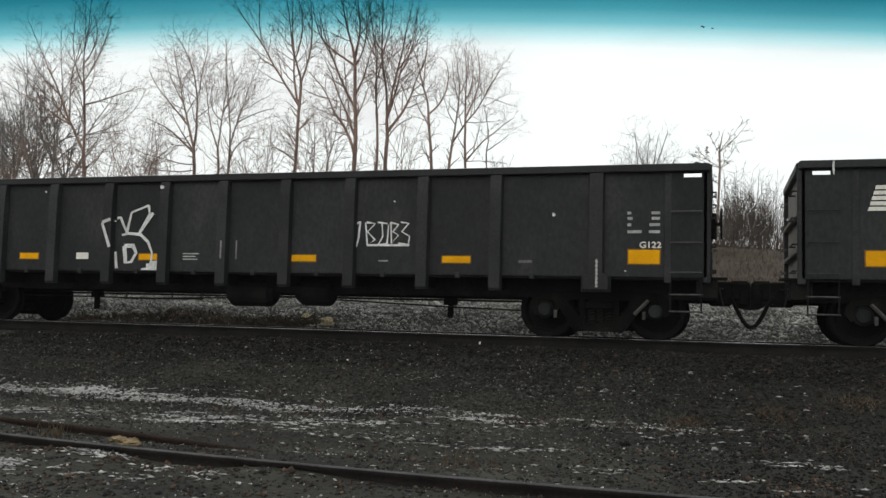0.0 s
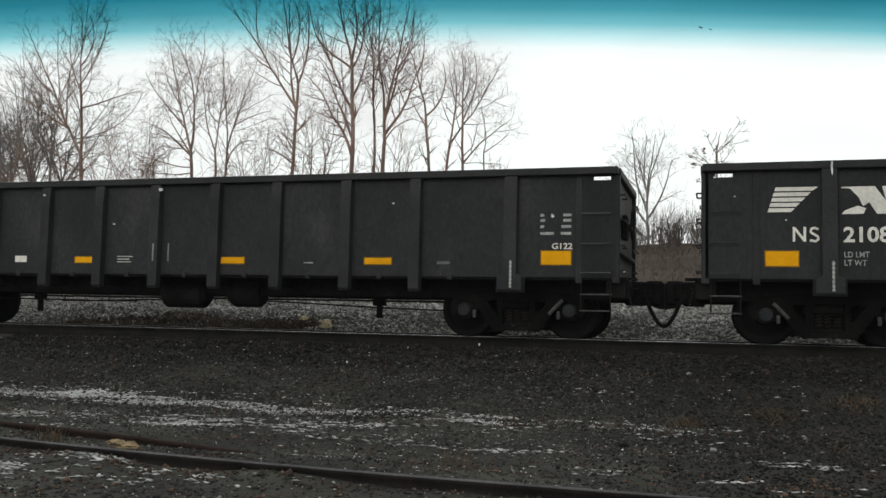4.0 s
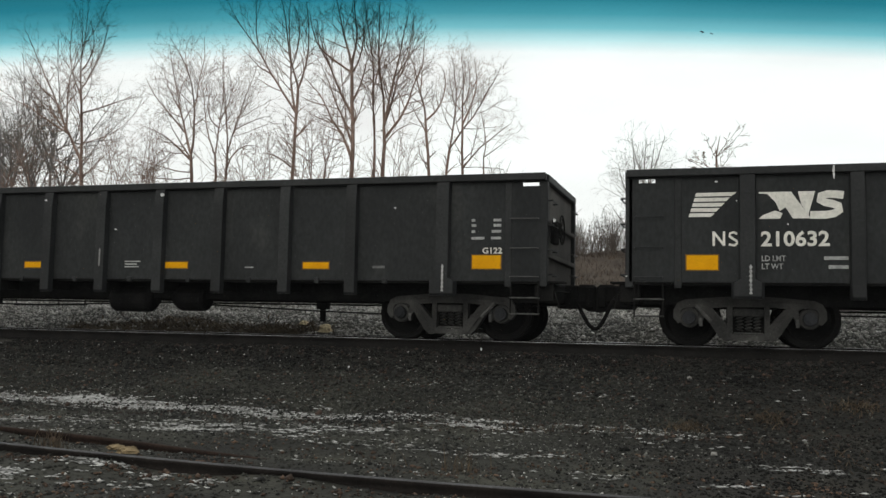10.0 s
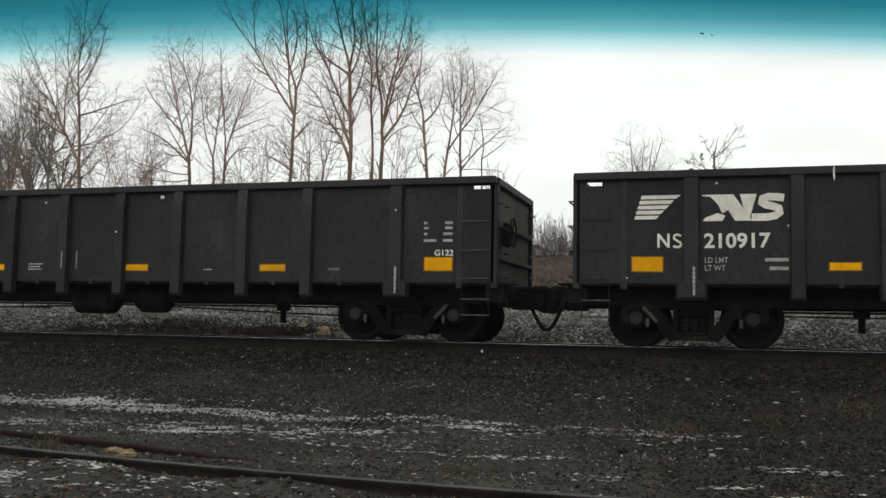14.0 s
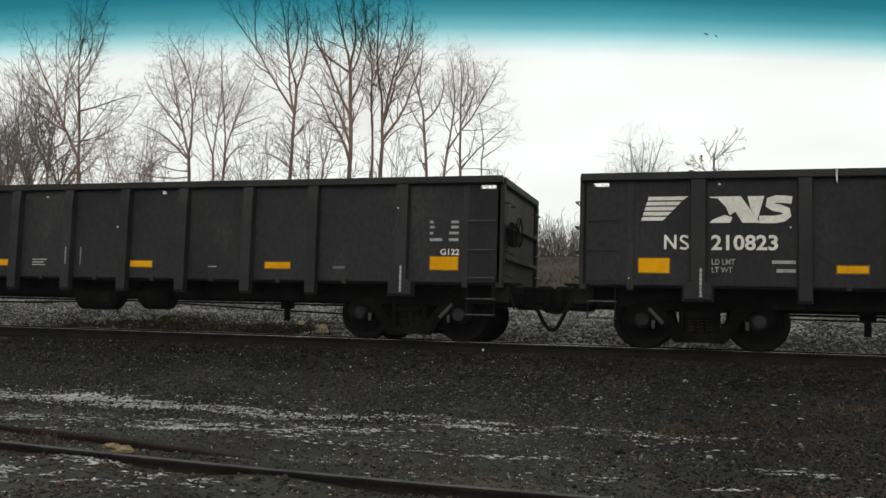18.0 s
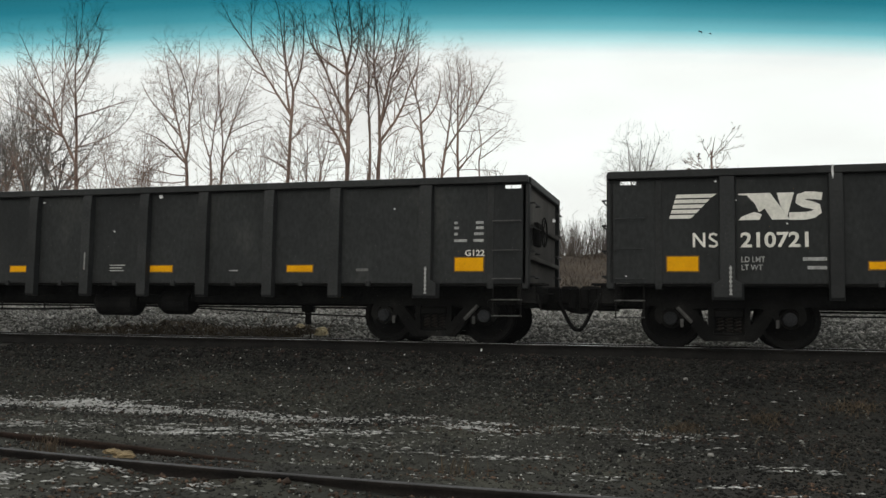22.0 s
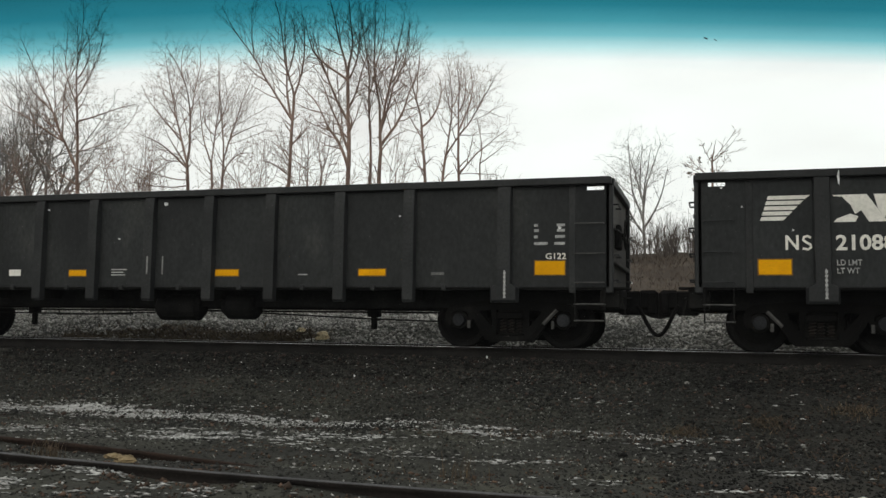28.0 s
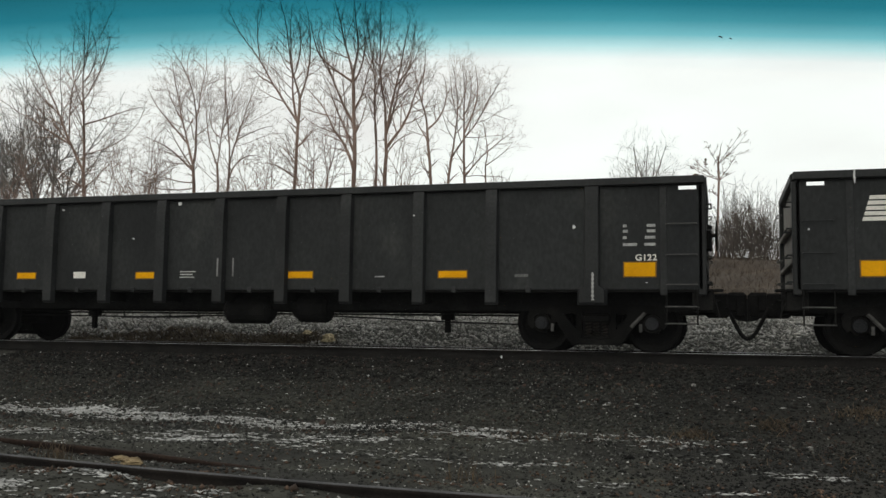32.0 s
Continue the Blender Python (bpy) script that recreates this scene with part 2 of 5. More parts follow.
SHEDTRIM = material("dark_grey_coping", (0.12, 0.12, 0.12), (0.18, 0.18, 0.175), 2, 10, 0.8, 0.1)
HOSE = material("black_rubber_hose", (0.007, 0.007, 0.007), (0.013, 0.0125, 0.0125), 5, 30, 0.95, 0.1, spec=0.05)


# ---- mesh helpers ----
def finish(name, bm, mat, smooth=False):
    me = bpy.data.meshes.new(name)
    bmesh.ops.recalc_face_normals(bm, faces=bm.faces)
    bm.to_mesh(me)
    bm.free()
    me.materials.append(mat)
    if smooth:
        for p in me.polygons:
            p.use_smooth = True
    return me


def part(name, bm, mat, parent, label="", smooth=False):
    me = bm if isinstance(bm, bpy.types.Mesh) else finish(name, bm, mat, smooth)
    ob = new(name, me)
    ob.parent = parent
    return tagged(ob, label)


def add_box(bm, x0, x1, y0, y1, z0, z1, bevel=0.0):
    r = bmesh.ops.create_cube(bm, size=1, matrix=Matrix.Translation(((x0 + x1) / 2, (y0 + y1) / 2, (z0 + z1) / 2)) @ Matrix.Diagonal((x1 - x0, y1 - y0, z1 - z0, 1)))
    if bevel:
        es = list({e for v in r["verts"] for e in v.link_edges})
        bmesh.ops.bevel(bm, geom=es, offset=bevel, segments=1, affect="EDGES")
    return bm


def box(x0, x1, y0, y1, z0, z1, bevel=0.0):
    return add_box(bmesh.new(), x0, x1, y0, y1, z0, z1, bevel)


def add_prism(bm, pts, m, depth):
    """A flat outline (x, z pairs), pushed out along y by depth, at the pose m."""
    a = [bm.verts.new(m @ Vector((x, 0, z))) for x, z in pts]
    b = [bm.verts.new(m @ Vector((x, depth, z))) for x, z in pts]
    bm.faces.new(a)
    bm.faces.new(b[::-1])
    for i in range(len(pts)):
        j = (i + 1) % len(pts)
        bm.faces.new((a[i], b[i], b[j], a[j]))
    return bm


def add_tube(bm, pts, r, sides=6):
    """A round bar through the points."""
    rings = []
    pts = [Vector(p) for p in pts]
    for i, p in enumerate(pts):
        d = (pts[min(i + 1, len(pts) - 1)] - pts[max(i - 1, 0)]).normalized()
        u = d.cross(Vector((0, 0, 1)) if abs(d.z) < 0.9 else Vector((1, 0, 0))).normalized()
        v = d.cross(u)
        rings.append([bm.verts.new(p + (u * math.cos(a) + v * math.sin(a)) * r) for a in (2 * math.pi * k / sides for k in range(sides))])
    for a, b in zip(rings, rings[1:]):
        for k in range(sides):
            bm.faces.new((a[k], a[(k + 1) % sides], b[(k + 1) % sides], b[k]))
    bm.faces.new(rings[0][::-1])
    bm.faces.new(rings[-1])
    return bm


def add_lathe(bm, profile, m, sides=28):
    """Turn (radius, y) pairs round the y axis, closed at both ends where the radius is 0."""
    rings = []
    for r, y in profile:
        if r < 1e-6:
            rings.append([bm.verts.new(m @ Vector((0, y, 0)))])
        else:
            rings.append([bm.verts.new(m @ Vector((r * math.cos(2 * math.pi * k / sides), y, r * math.sin(2 * math.pi * k / sides)))) for k in range(sides)])
    for a, b in zip(rings, rings[1:]):
        for k in range(sides):
            j = (k + 1) % sides
            if len(a) == 1:
                bm.faces.new((a[0], b[k], b[j]))
            elif len(b) == 1:
                bm.faces.new((a[k], b[0], a[j]))
            else:
                bm.faces.new((a[k], b[k], b[j], a[j]))
    return bm


def raw_mesh(name, verts, faces, mat):
    """A mesh from arrays of equal-sided faces."""
    verts, faces = np.asarray(verts, np.float32), np.asarray(faces, np.int32)
    me = bpy.data.meshes.new(name)
    me.vertices.add(len(verts))
    me.vertices.foreach_set("co", verts.ravel())
    k = faces.shape[1]
    me.loops.add(faces.size)
    me.loops.foreach_set("vertex_index", faces.ravel())
    me.polygons.add(len(faces))
    me.polygons.foreach_set("loop_start", np.arange(0, faces.size, k, dtype=np.int32))
    me.update(calc_edges=True)
    me.materials.append(mat)
    return me


# ---- lie of the land ----
def hash2(ix, iy, seed):
    h = np.sin(ix * 127.1 + iy * 311.7 + seed * 74.7) * 43758.5453
    return h - np.floor(h)


def vnoise(x, y, seed=0):
    """Smooth value noise from 0 to 1 over arrays."""
    x, y = np.asarray(x, float), np.asarray(y, float)
    ix, iy = np.floor(x), np.floor(y)
    fx, fy = x - ix, y - iy
    fx, fy = fx * fx * (3 - 2 * fx), fy * fy * (3 - 2 * fy)
    a = hash2(ix, iy, seed) * (1 - fx) + hash2(ix + 1, iy, seed) * fx
    b = hash2(ix, iy + 1, seed) * (1 - fx) + hash2(ix + 1, iy + 1, seed) * fx
    return a * (1 - fy) + b * fy


TRACK_Y = 1.53
# the main line runs a little askew to the x axis, turned about the plumb line through the eye
SKEW = -0.0337
TRACK = Matrix.Translation((0, -14.476, 0)) @ Matrix.Rotation(SKEW, 4, "Z") @ Matrix.Translation((0, 14.476, 0))


def askew(x, y):
    """World place of a point given along and across the main line."""
    c, d = math.cos(SKEW), math.sin(SKEW)
    return x * c - (y + 14.476) * d, x * d + (y + 14.476) * c - 14.476


PROFILE_Y = (-2000, -60, -9, -7.75, -6.95, -5.0, -3.3, -2.3, -0.45, -0.1, 3.2, 3.7, 5.0, 7.0, 10.0, 13.0, 20.0, 24.0, 60.0, 3000)
PROFILE_Z = (-1.5, -1.4, -1.2, -1.16, -1.145, -1.2, -1.08, -0.98, -0.24, -0.19, -0.19, -0.1, 0.33, 0.68, 0.95, 1.5, 3.0, 3.3, 3.7, 6.0)


def toe_shift(x):
    return np.clip(-(np.asarray(x, float) + 3.5) * 0.16, -0.25, 1.2)


def siding_y(x):
    """The middle of the siding's near rail."""
    return -7.15 - 0.04 * (x + 1) + np.where(np.asarray(x) < -1, 0.013 * (x + 1) ** 2, 0.0)


def land(x, y):
    x, y = np.asarray(x, float), np.asarray(y, float)
    w = np.clip(1 - np.abs(y + 2.6) / 2.2, 0, 1)
    across = -x * math.sin(SKEW) + (y + 14.476) * math.cos(SKEW) - 14.476
    near = np.interp(across, (-2.6, -0.8, 4.0, 12.0), (0, 1, 1, 0))
    z = np.interp(y + (across - y) * near - toe_shift(x) * w * 0.8, PROFILE_Y, PROFILE_Z)
    z = z + 0.07 * np.exp(-(((y - siding_y(np.clip(x, -14, 40)) + 0.06) / 0.42) ** 2))
    rough = np.where((across > -0.6) & (across < 3.6), 0.015, 0.05)
    z = z + (vnoise(x * 0.9, y * 1.6, 3) - 0.5) * rough * 1.6 + (vnoise(x * 4.1, y * 4.7, 5) - 0.5) * rough * 0.5
    z = z + np.where(y > 11, (vnoise(x * 0.16, y * 0.2, 9) - 0.5) * 0.7 + (vnoise(x * 0.7, y * 0.7, 8) - 0.5) * 0.25, 0)
    return z


def spaced(*runs):
    out = []
    for a, b, s in runs:
        out += list(np.arange(a, b, s))
    return np.array(out + [runs[-1][1]])


gx = spaced((-1500, -740, 130), (-740, -60, 14), (-60, -18, 1.4), (-18, 6, 0.12), (6, 40, 1.4), (40, 740, 14), (740, 1500, 130))
gy = spaced((-1200, -100, 110), (-100, -20, 8), (-20, -10, 0.5), (-10, 12, 0.09), (12, 30, 0.4), (30, 100, 5), (100, 1500, 140))
mx, my = np.meshgrid(gx, gy)
gv = np.stack([mx.ravel(), my.ravel(), land(mx, my).ravel()], 1)
nx, ny = len(gx), len(gy)
ii = (np.arange(ny - 1)[:, None] * nx + np.arange(nx - 1)[None, :]).ravel()
gf = np.stack([ii, ii + 1, ii + 1 + nx, ii + nx], 1)


def weedy(x, y):
    """Where dark soil and dead weeds cover the stones at the foot of the bank."""
    ragged = (vnoise(x * 1.7, y * 2.4, 61) - 0.5) * 1.1 + (vnoise(x * 5, y * 6, 62) - 0.5) * 0.6
    long_patch = ((x + 11.9) / 2.3) ** 2 + ((y - 4.2) / 0.85) ** 2
    short_patch = ((x + 8.75) / 0.85) ** 2 + ((y - 4.35) / 0.5) ** 2
    return np.minimum(long_patch, short_patch) < 1 + ragged


ground_mesh = raw_mesh("ground", gv, gf, GROUND)
ground_mesh.materials.append(BANK)
fx, fy = gv[gf, 0].mean(1), gv[gf, 1].mean(1)
brown = (fy + (vnoise(fx * 0.8, fy * 0.8, 12) - 0.5) * 2.5) > 9.5
brown |= weedy(fx, fy)
# brightness falloff at the view's right, put into the ground's colour
darkened = (fx + (vnoise(fx * 0.9, fy * 1.4, 15) - 0.5) * 2.2 + (vnoise(fx * 5, fy * 6, 16) - 0.5) * 1.2 > -0.2) & (fy < -0.6)
# the band along the rail takes the same darker dirt
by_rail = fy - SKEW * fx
darkened |= (by_rail > -0.9 - 0.5 * vnoise(fx * 1.3, fy * 3, 41)) & (by_rail < 3.4)
ground_mesh.materials.append(DARKDIRT)
ground_mesh.polygons.foreach_set("material_index", np.where(darkened, 2, brown).astype(np.int32))
ground_mesh.polygons.foreach_set("use_smooth", np.ones(len(gf), bool))
ground = tagged(new("ground", ground_mesh), "dark wet cinder ground rising to a brown grassy bank", "ground", kind="structure")


# ---- tracks ----
RAIL_PROFILE = ((-0.037, 0.0), (-0.034, 0.006), (0.034, 0.006), (0.037, 0.0), (0.037, -0.03), (0.012, -0.045), (0.01, -0.14), (0.072, -0.16), (0.072, -0.18), (-0.072, -0.18), (-0.072, -0.16), (-0.01, -0.14), (-0.012, -0.045), (-0.037, -0.03))


def rail_mesh(name, pts, side, top):
    """A rail swept through points of its head's centre line."""
    k = len(RAIL_PROFILE)
    verts, faces, mats = [], [], []
    for i, p in enumerate(pts):
        p = Vector(p)
        d = Vector(pts[min(i + 1, len(pts) - 1)]) - Vector(pts[max(i - 1, 0)])
        across = Vector((-d.y, d.x, 0)).normalized()
        verts += [p + across * a + Vector((0, 0, b - 0.006)) for a, b in RAIL_PROFILE]
    for i in range(len(pts) - 1):
        for j in range(k):
            faces.append((i * k + j, i * k + (j + 1) % k, (i + 1) * k + (j + 1) % k, (i + 1) * k + j))
            mats.append(1 if j in (0, 1, 2) else 0)
    me = raw_mesh(name, verts, faces, side)
    me.materials.append(top)
    me.polygons.foreach_set("material_index", np.array(mats, np.int32))
    return me


main_track = tagged(new("railroad_track"), "main line track with rusty rails and dark ties in ballast", "track", kind="structure")
main_track.matrix_basis = TRACK
for dy in (-0.753, 0.753):
    part("rail", rail_mesh("rail", [(x, TRACK_Y + dy, 0.0) for x in (-720, -60, -20, 20, 60, 720)], RAILSIDE, RAILTOP), RAILSIDE, main_track, "steel rail with a bright worn head")

SIDE_X = np.arange(-14, 40.1, 1.0)


siding = tagged(new("siding_track"), "old brown siding track half sunk in cinders", "track", kind="structure")
part("rail", rail_mesh("rail", [(x, float(siding_y(x)), -1.0) for x in SIDE_X], OLDRAIL, OLDHEAD), OLDRAIL, siding, "brown rusted rail")
part("rail", rail_mesh("rail", [(x, float(siding_y(x)) + 1.5, -1.105 - 0.035 * max(0, x + 6.5)) for x in SIDE_X], RUSTRAIL, RUSTRAIL), RUSTRAIL, siding, "brown rusted rail sinking into the dirt")

# ---- the train's way: metres run by the leading car, by seconds ----
RUN = [(0, 1.13), (0.5, 9.81), (1, 18.59), (2, 36.06), (3, 53.61), (3.5, 62.31), (5.5, 97.44), (6, 106.26), (7, 123.85), (8, 141.46), (9, 159.13), (10, 176.77), (11, 194.46), (12, 211.7), (13, 229.39), (13.5, 238.35), (14, 247.23), (17, 300.71), (18, 318.6), (19, 336.43), (20, 354.4), (21, 372.35), (22, 390.3), (23, 408.24), (24, 426.26), (25, 444.29), (28, 498.5), (28.9, 514.83), (29.8, 531.16), (30.7, 547.45), (31, 552.89), (31.9, 569.25), (32, 571.07)]
PITCH, LENGTH, TOP, HALF = 17.813, 16.54, 2.74, 1.53
WHEEL_R, AXLE = 0.457, 0.889
TRUCKS = (1.82, 14.82)
RIBS = (0.78, 1.80, 3.33, 4.55, 5.78, 6.98, 8.18, 9.41, 10.63, 11.94, 13.19, 14.82, 15.92)
RIB_OUT = 0.11


# ---- the freight cars ----
def flat_quads(quads, y, mat, name):
    """Thin painted shapes (x, z corners) on the side that faces the camera's road."""
    bm = bmesh.new()
    for k, q in enumerate(quads):
        add_prism(bm, q, Matrix.Translation((0, y - 0.0008 * k, 0)), 0.004)
    return finish(name, bm, mat)


def rect(x0, x1, z0, z1):
    return ((x0, z0), (x1, z0), (x1, z1), (x0, z1))


def text_mesh(name, words, x0, x1, z0, z1, mat, y, bold=0.012):
    """Lettering in the built-in font, fitted to a box on the side."""
    c = bpy.data.curves.new(name, "FONT")
    c.body, c.size, c.offset, c.resolution_u, c.extrude = words, 1.0, bold, 3, 0.002
    ob = bpy.data.objects.new(name, c)
    scene.collection.objects.link(ob)
    me = bpy.data.meshes.new_from_object(ob.evaluated_get(bpy.context.evaluated_depsgraph_get()))
    bpy.data.objects.remove(ob)
    bpy.data.curves.remove(c)
    co = np.empty(len(me.vertices) * 3, np.float32)
    me.vertices.foreach_get("co", co)
    co = co.reshape(-1, 3)
    lo, hi = co.min(0), co.max(0)
    out = np.empty_like(co)
    out[:, 0] = x0 + (co[:, 0] - lo[0]) / (hi[0] - lo[0]) * (x1 - x0)
    out[:, 2] = z0 + (co[:, 1] - lo[1]) / (hi[1] - lo[1]) * (z1 - z0)
    out[:, 1] = y - co[:, 2]
    me.vertices.foreach_set("co", out.ravel())
    me.materials.clear()
    me.materials.append(mat)
    me.update()
    return me


FACE = -HALF - 0.006


def ribbon(strokes, width, mat, name, swell=0.14):
    """Sprayed lines (x, z) on a car's side, each one strip that swells and thins a little."""
    bm = bmesh.new()
    for k, pts in enumerate(strokes):
        pts = [Vector((a, 0, b)) for a, b in pts]
        rows = []
        for i, p in enumerate(pts):
            d = (pts[min(i + 1, len(pts) - 1)] - pts[max(i - 1, 0)]).normalized()
            w = width * (0.5 + swell * math.sin(i * 1.7 + k))
            n = Vector((-d.z, 0, d.x)) * w
            y = Vector((0, FACE - 0.001 - k * 0.0012 - i * 0.00012, 0))
            rows.append((bm.verts.new(p + n + y), bm.verts.new(p - n + y)))
        for q, r in zip(rows, rows[1:]):
            bm.faces.new((q[0], r[0], r[1], q[1]))
    return finish(name, bm, mat)


def side_frame_bm(sign):
    """Cast side frame: a thick arch over both axle boxes, two V legs and the spring pocket."""
    bm = bmesh.new()
    y = sign * 1.0 - 0.07
    for s in (-1, 1):
        def slab(pts, out=0.0):
            add_prism(bm, [(s * x, z) for x, z in pts], Matrix.Translation((0, y - out, 0)), 0.14 + 2 * out)
        # top chord, running out and down round the axle box
        slab([(0.0, 0.63), (0.31, 0.63), (0.54, 0.61), (0.72, 0.58), (0.80, 0.62), (0.98, 0.6), (1.05, 0.5), (1.12, 0.5), (1.13, 0.57), (1.07, 0.68), (0.96, 0.735), (0.6, 0.765), (0.3, 0.79), (0.0, 0.79)])
        # jaws either side of the bearing
        slab([(0.72, 0.60), (0.76, 0.36), (0.70, 0.33), (0.67, 0.44), (0.62, 0.55)], 0.004)
        slab([(1.02, 0.54), (1.01, 0.38), (1.06, 0.36), (1.13, 0.45), (1.13, 0.53)], 0.004)
        # V leg
        slab([(0.72, 0.595), (0.64, 0.62), (0.53, 0.60), (0.33, 0.37), (0.25, 0.30), (0.22, 0.12), (0.36, 0.1), (0.46, 0.19)], 0.012)
        # column of the spring pocket
        slab([(0.235, 0.26), (0.315, 0.34), (0.315, 0.65), (0.235, 0.65)], 0.006)
        # lower tie
        slab([(0.0, 0.11), (0.26, 0.11), (0.27, 0.21), (0.0, 0.19)], 0.008)
        # raised rib on the leg and on the arch
        slab([(0.66, 0.575), (0.62, 0.585), (0.28, 0.17), (0.32, 0.13)], 0.03)
        slab([(0.34, 0.72), (0.62, 0.705), (0.95, 0.68), (0.95, 0.705), (0.62, 0.735), (0.34, 0.75)], 0.025)
    bmesh.ops.remove_doubles(bm, verts=bm.verts, dist=1e-5)
    return bm


def wheelset_mesh():
    bm = bmesh.new()
    for s in (-1, 1):
        m = Matrix.Diagonal((1, s, 1, 1))
        # hub, dished plate, rim, tread, flange
        add_lathe(bm, [(0.0, 0.83), (0.13, 0.83), (0.14, 0.80), (0.17, 0.79), (0.34, 0.755), (0.385, 0.82), (0.452, 0.822), (0.458, 0.81), (0.46, 0.715), (0.485, 0.705), (0.482, 0.685), (0.39, 0.68), (0.36, 0.71), (0.17, 0.70), (0.1, 0.66), (0.09, 0.0)], m, 22)
    n_wheel = len(bm.faces)
    for s in (-1, 1):
        m = Matrix.Diagonal((1, s, 1, 1))
        add_lathe(bm, [(0.0, 1.135), (0.06, 1.135), (0.062, 1.12), (0.1, 1.12), (0.105, 1.10), (0.11, 0.95), (0.0, 0.95)], m, 16)
        for k in range(3):
            a = 2 * math.pi * k / 3
            add_box(bm, math.cos(a) * 0.075 - 0.018, math.cos(a) * 0.075 + 0.018, min(s * 1.11, s * 1.145), max(s * 1.11, s * 1.145), math.sin(a) * 0.075 - 0.018, math.sin(a) * 0.075 + 0.018)
    me = finish("wheelset", bm, WHEELMAT)
    me.materials.append(CAPMAT)
    for i, p in enumerate(me.polygons):
        if i >= n_wheel:
            p.material_index = 1
    return me


def build_truck(car, x, flip, wheels):
    bm = box(-0.2, 0.2, -1.0, 1.0, 0.47, 0.64, 0.03)
    add_lathe(bm, [(0.0, 0), (0.2, 0), (0.2, 0.08), (0.0, 0.08)], Matrix.Translation((0, 0, 0.64)) @ Matrix.Rotation(radians(90), 4, "X"), 16)
    truck = part("truck", bm, UNDER, car, "two-axle freight truck, dusty black castings")
    truck.location = (x, 0, 0)
    for s in (-1, 1):
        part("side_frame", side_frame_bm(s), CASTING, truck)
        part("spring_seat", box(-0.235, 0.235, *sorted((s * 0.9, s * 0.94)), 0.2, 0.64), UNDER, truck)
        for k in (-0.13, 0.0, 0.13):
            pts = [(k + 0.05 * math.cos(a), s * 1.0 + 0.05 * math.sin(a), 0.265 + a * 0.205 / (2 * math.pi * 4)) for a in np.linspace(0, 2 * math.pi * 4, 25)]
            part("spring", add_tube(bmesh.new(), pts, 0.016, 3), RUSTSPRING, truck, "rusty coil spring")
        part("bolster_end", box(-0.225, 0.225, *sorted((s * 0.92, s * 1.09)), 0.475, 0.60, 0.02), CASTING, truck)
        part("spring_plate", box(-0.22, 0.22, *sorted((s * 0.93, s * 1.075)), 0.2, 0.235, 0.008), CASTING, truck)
        for q in (-1, 1):
            bm = bmesh.new()
            add_lathe(bm, [(0.0, 0), (0.15, 0), (0.165, 0.03), (0.165, 0.1), (0.0, 0.1)], Matrix.Translation((q * AXLE, s * 1.0 - 0.05, WHEEL_R)), 14)
            part("axle_box", bm, CASTING, truck)
            bm = box(q * 0.71 - 0.026, q * 0.71 + 0.026, *sorted((s * 1.075, s * 1.1)), 0.32, 0.45, 0.006)
            part("brake_hanger", bm, RODMAT, truck, "pale worn hanger bracket")
    for s in (-1, 1):
        bm = bmesh.new()
        add_tube(bm, [(s * 0.42, -0.85, 0.36), (s * 0.36, 0, 0.4), (s * 0.42, 0.85, 0.36)], 0.035, 6)
        for q in (-0.75, 0.75):
            add_box(bm, s * 0.43 - 0.03, s * 0.43 + 0.03, q - 0.05, q + 0.05, 0.28, 0.5)
        part("brake_beam", bm, UNDER, truck)
        w = part("wheelset", wheels, WHEELMAT, truck)
        w.matrix_basis = pose(s * AXLE, 0, WHEEL_R)
    bm = bmesh.new()
    add_tube(bm, [(flip * 0.78, -1.10, 0.63), (flip * 0.56, -1.115, 0.40)], 0.032, 6)
    part("brake_lever", bm, RODMAT, truck, "pale worn brake lever")
    return truck


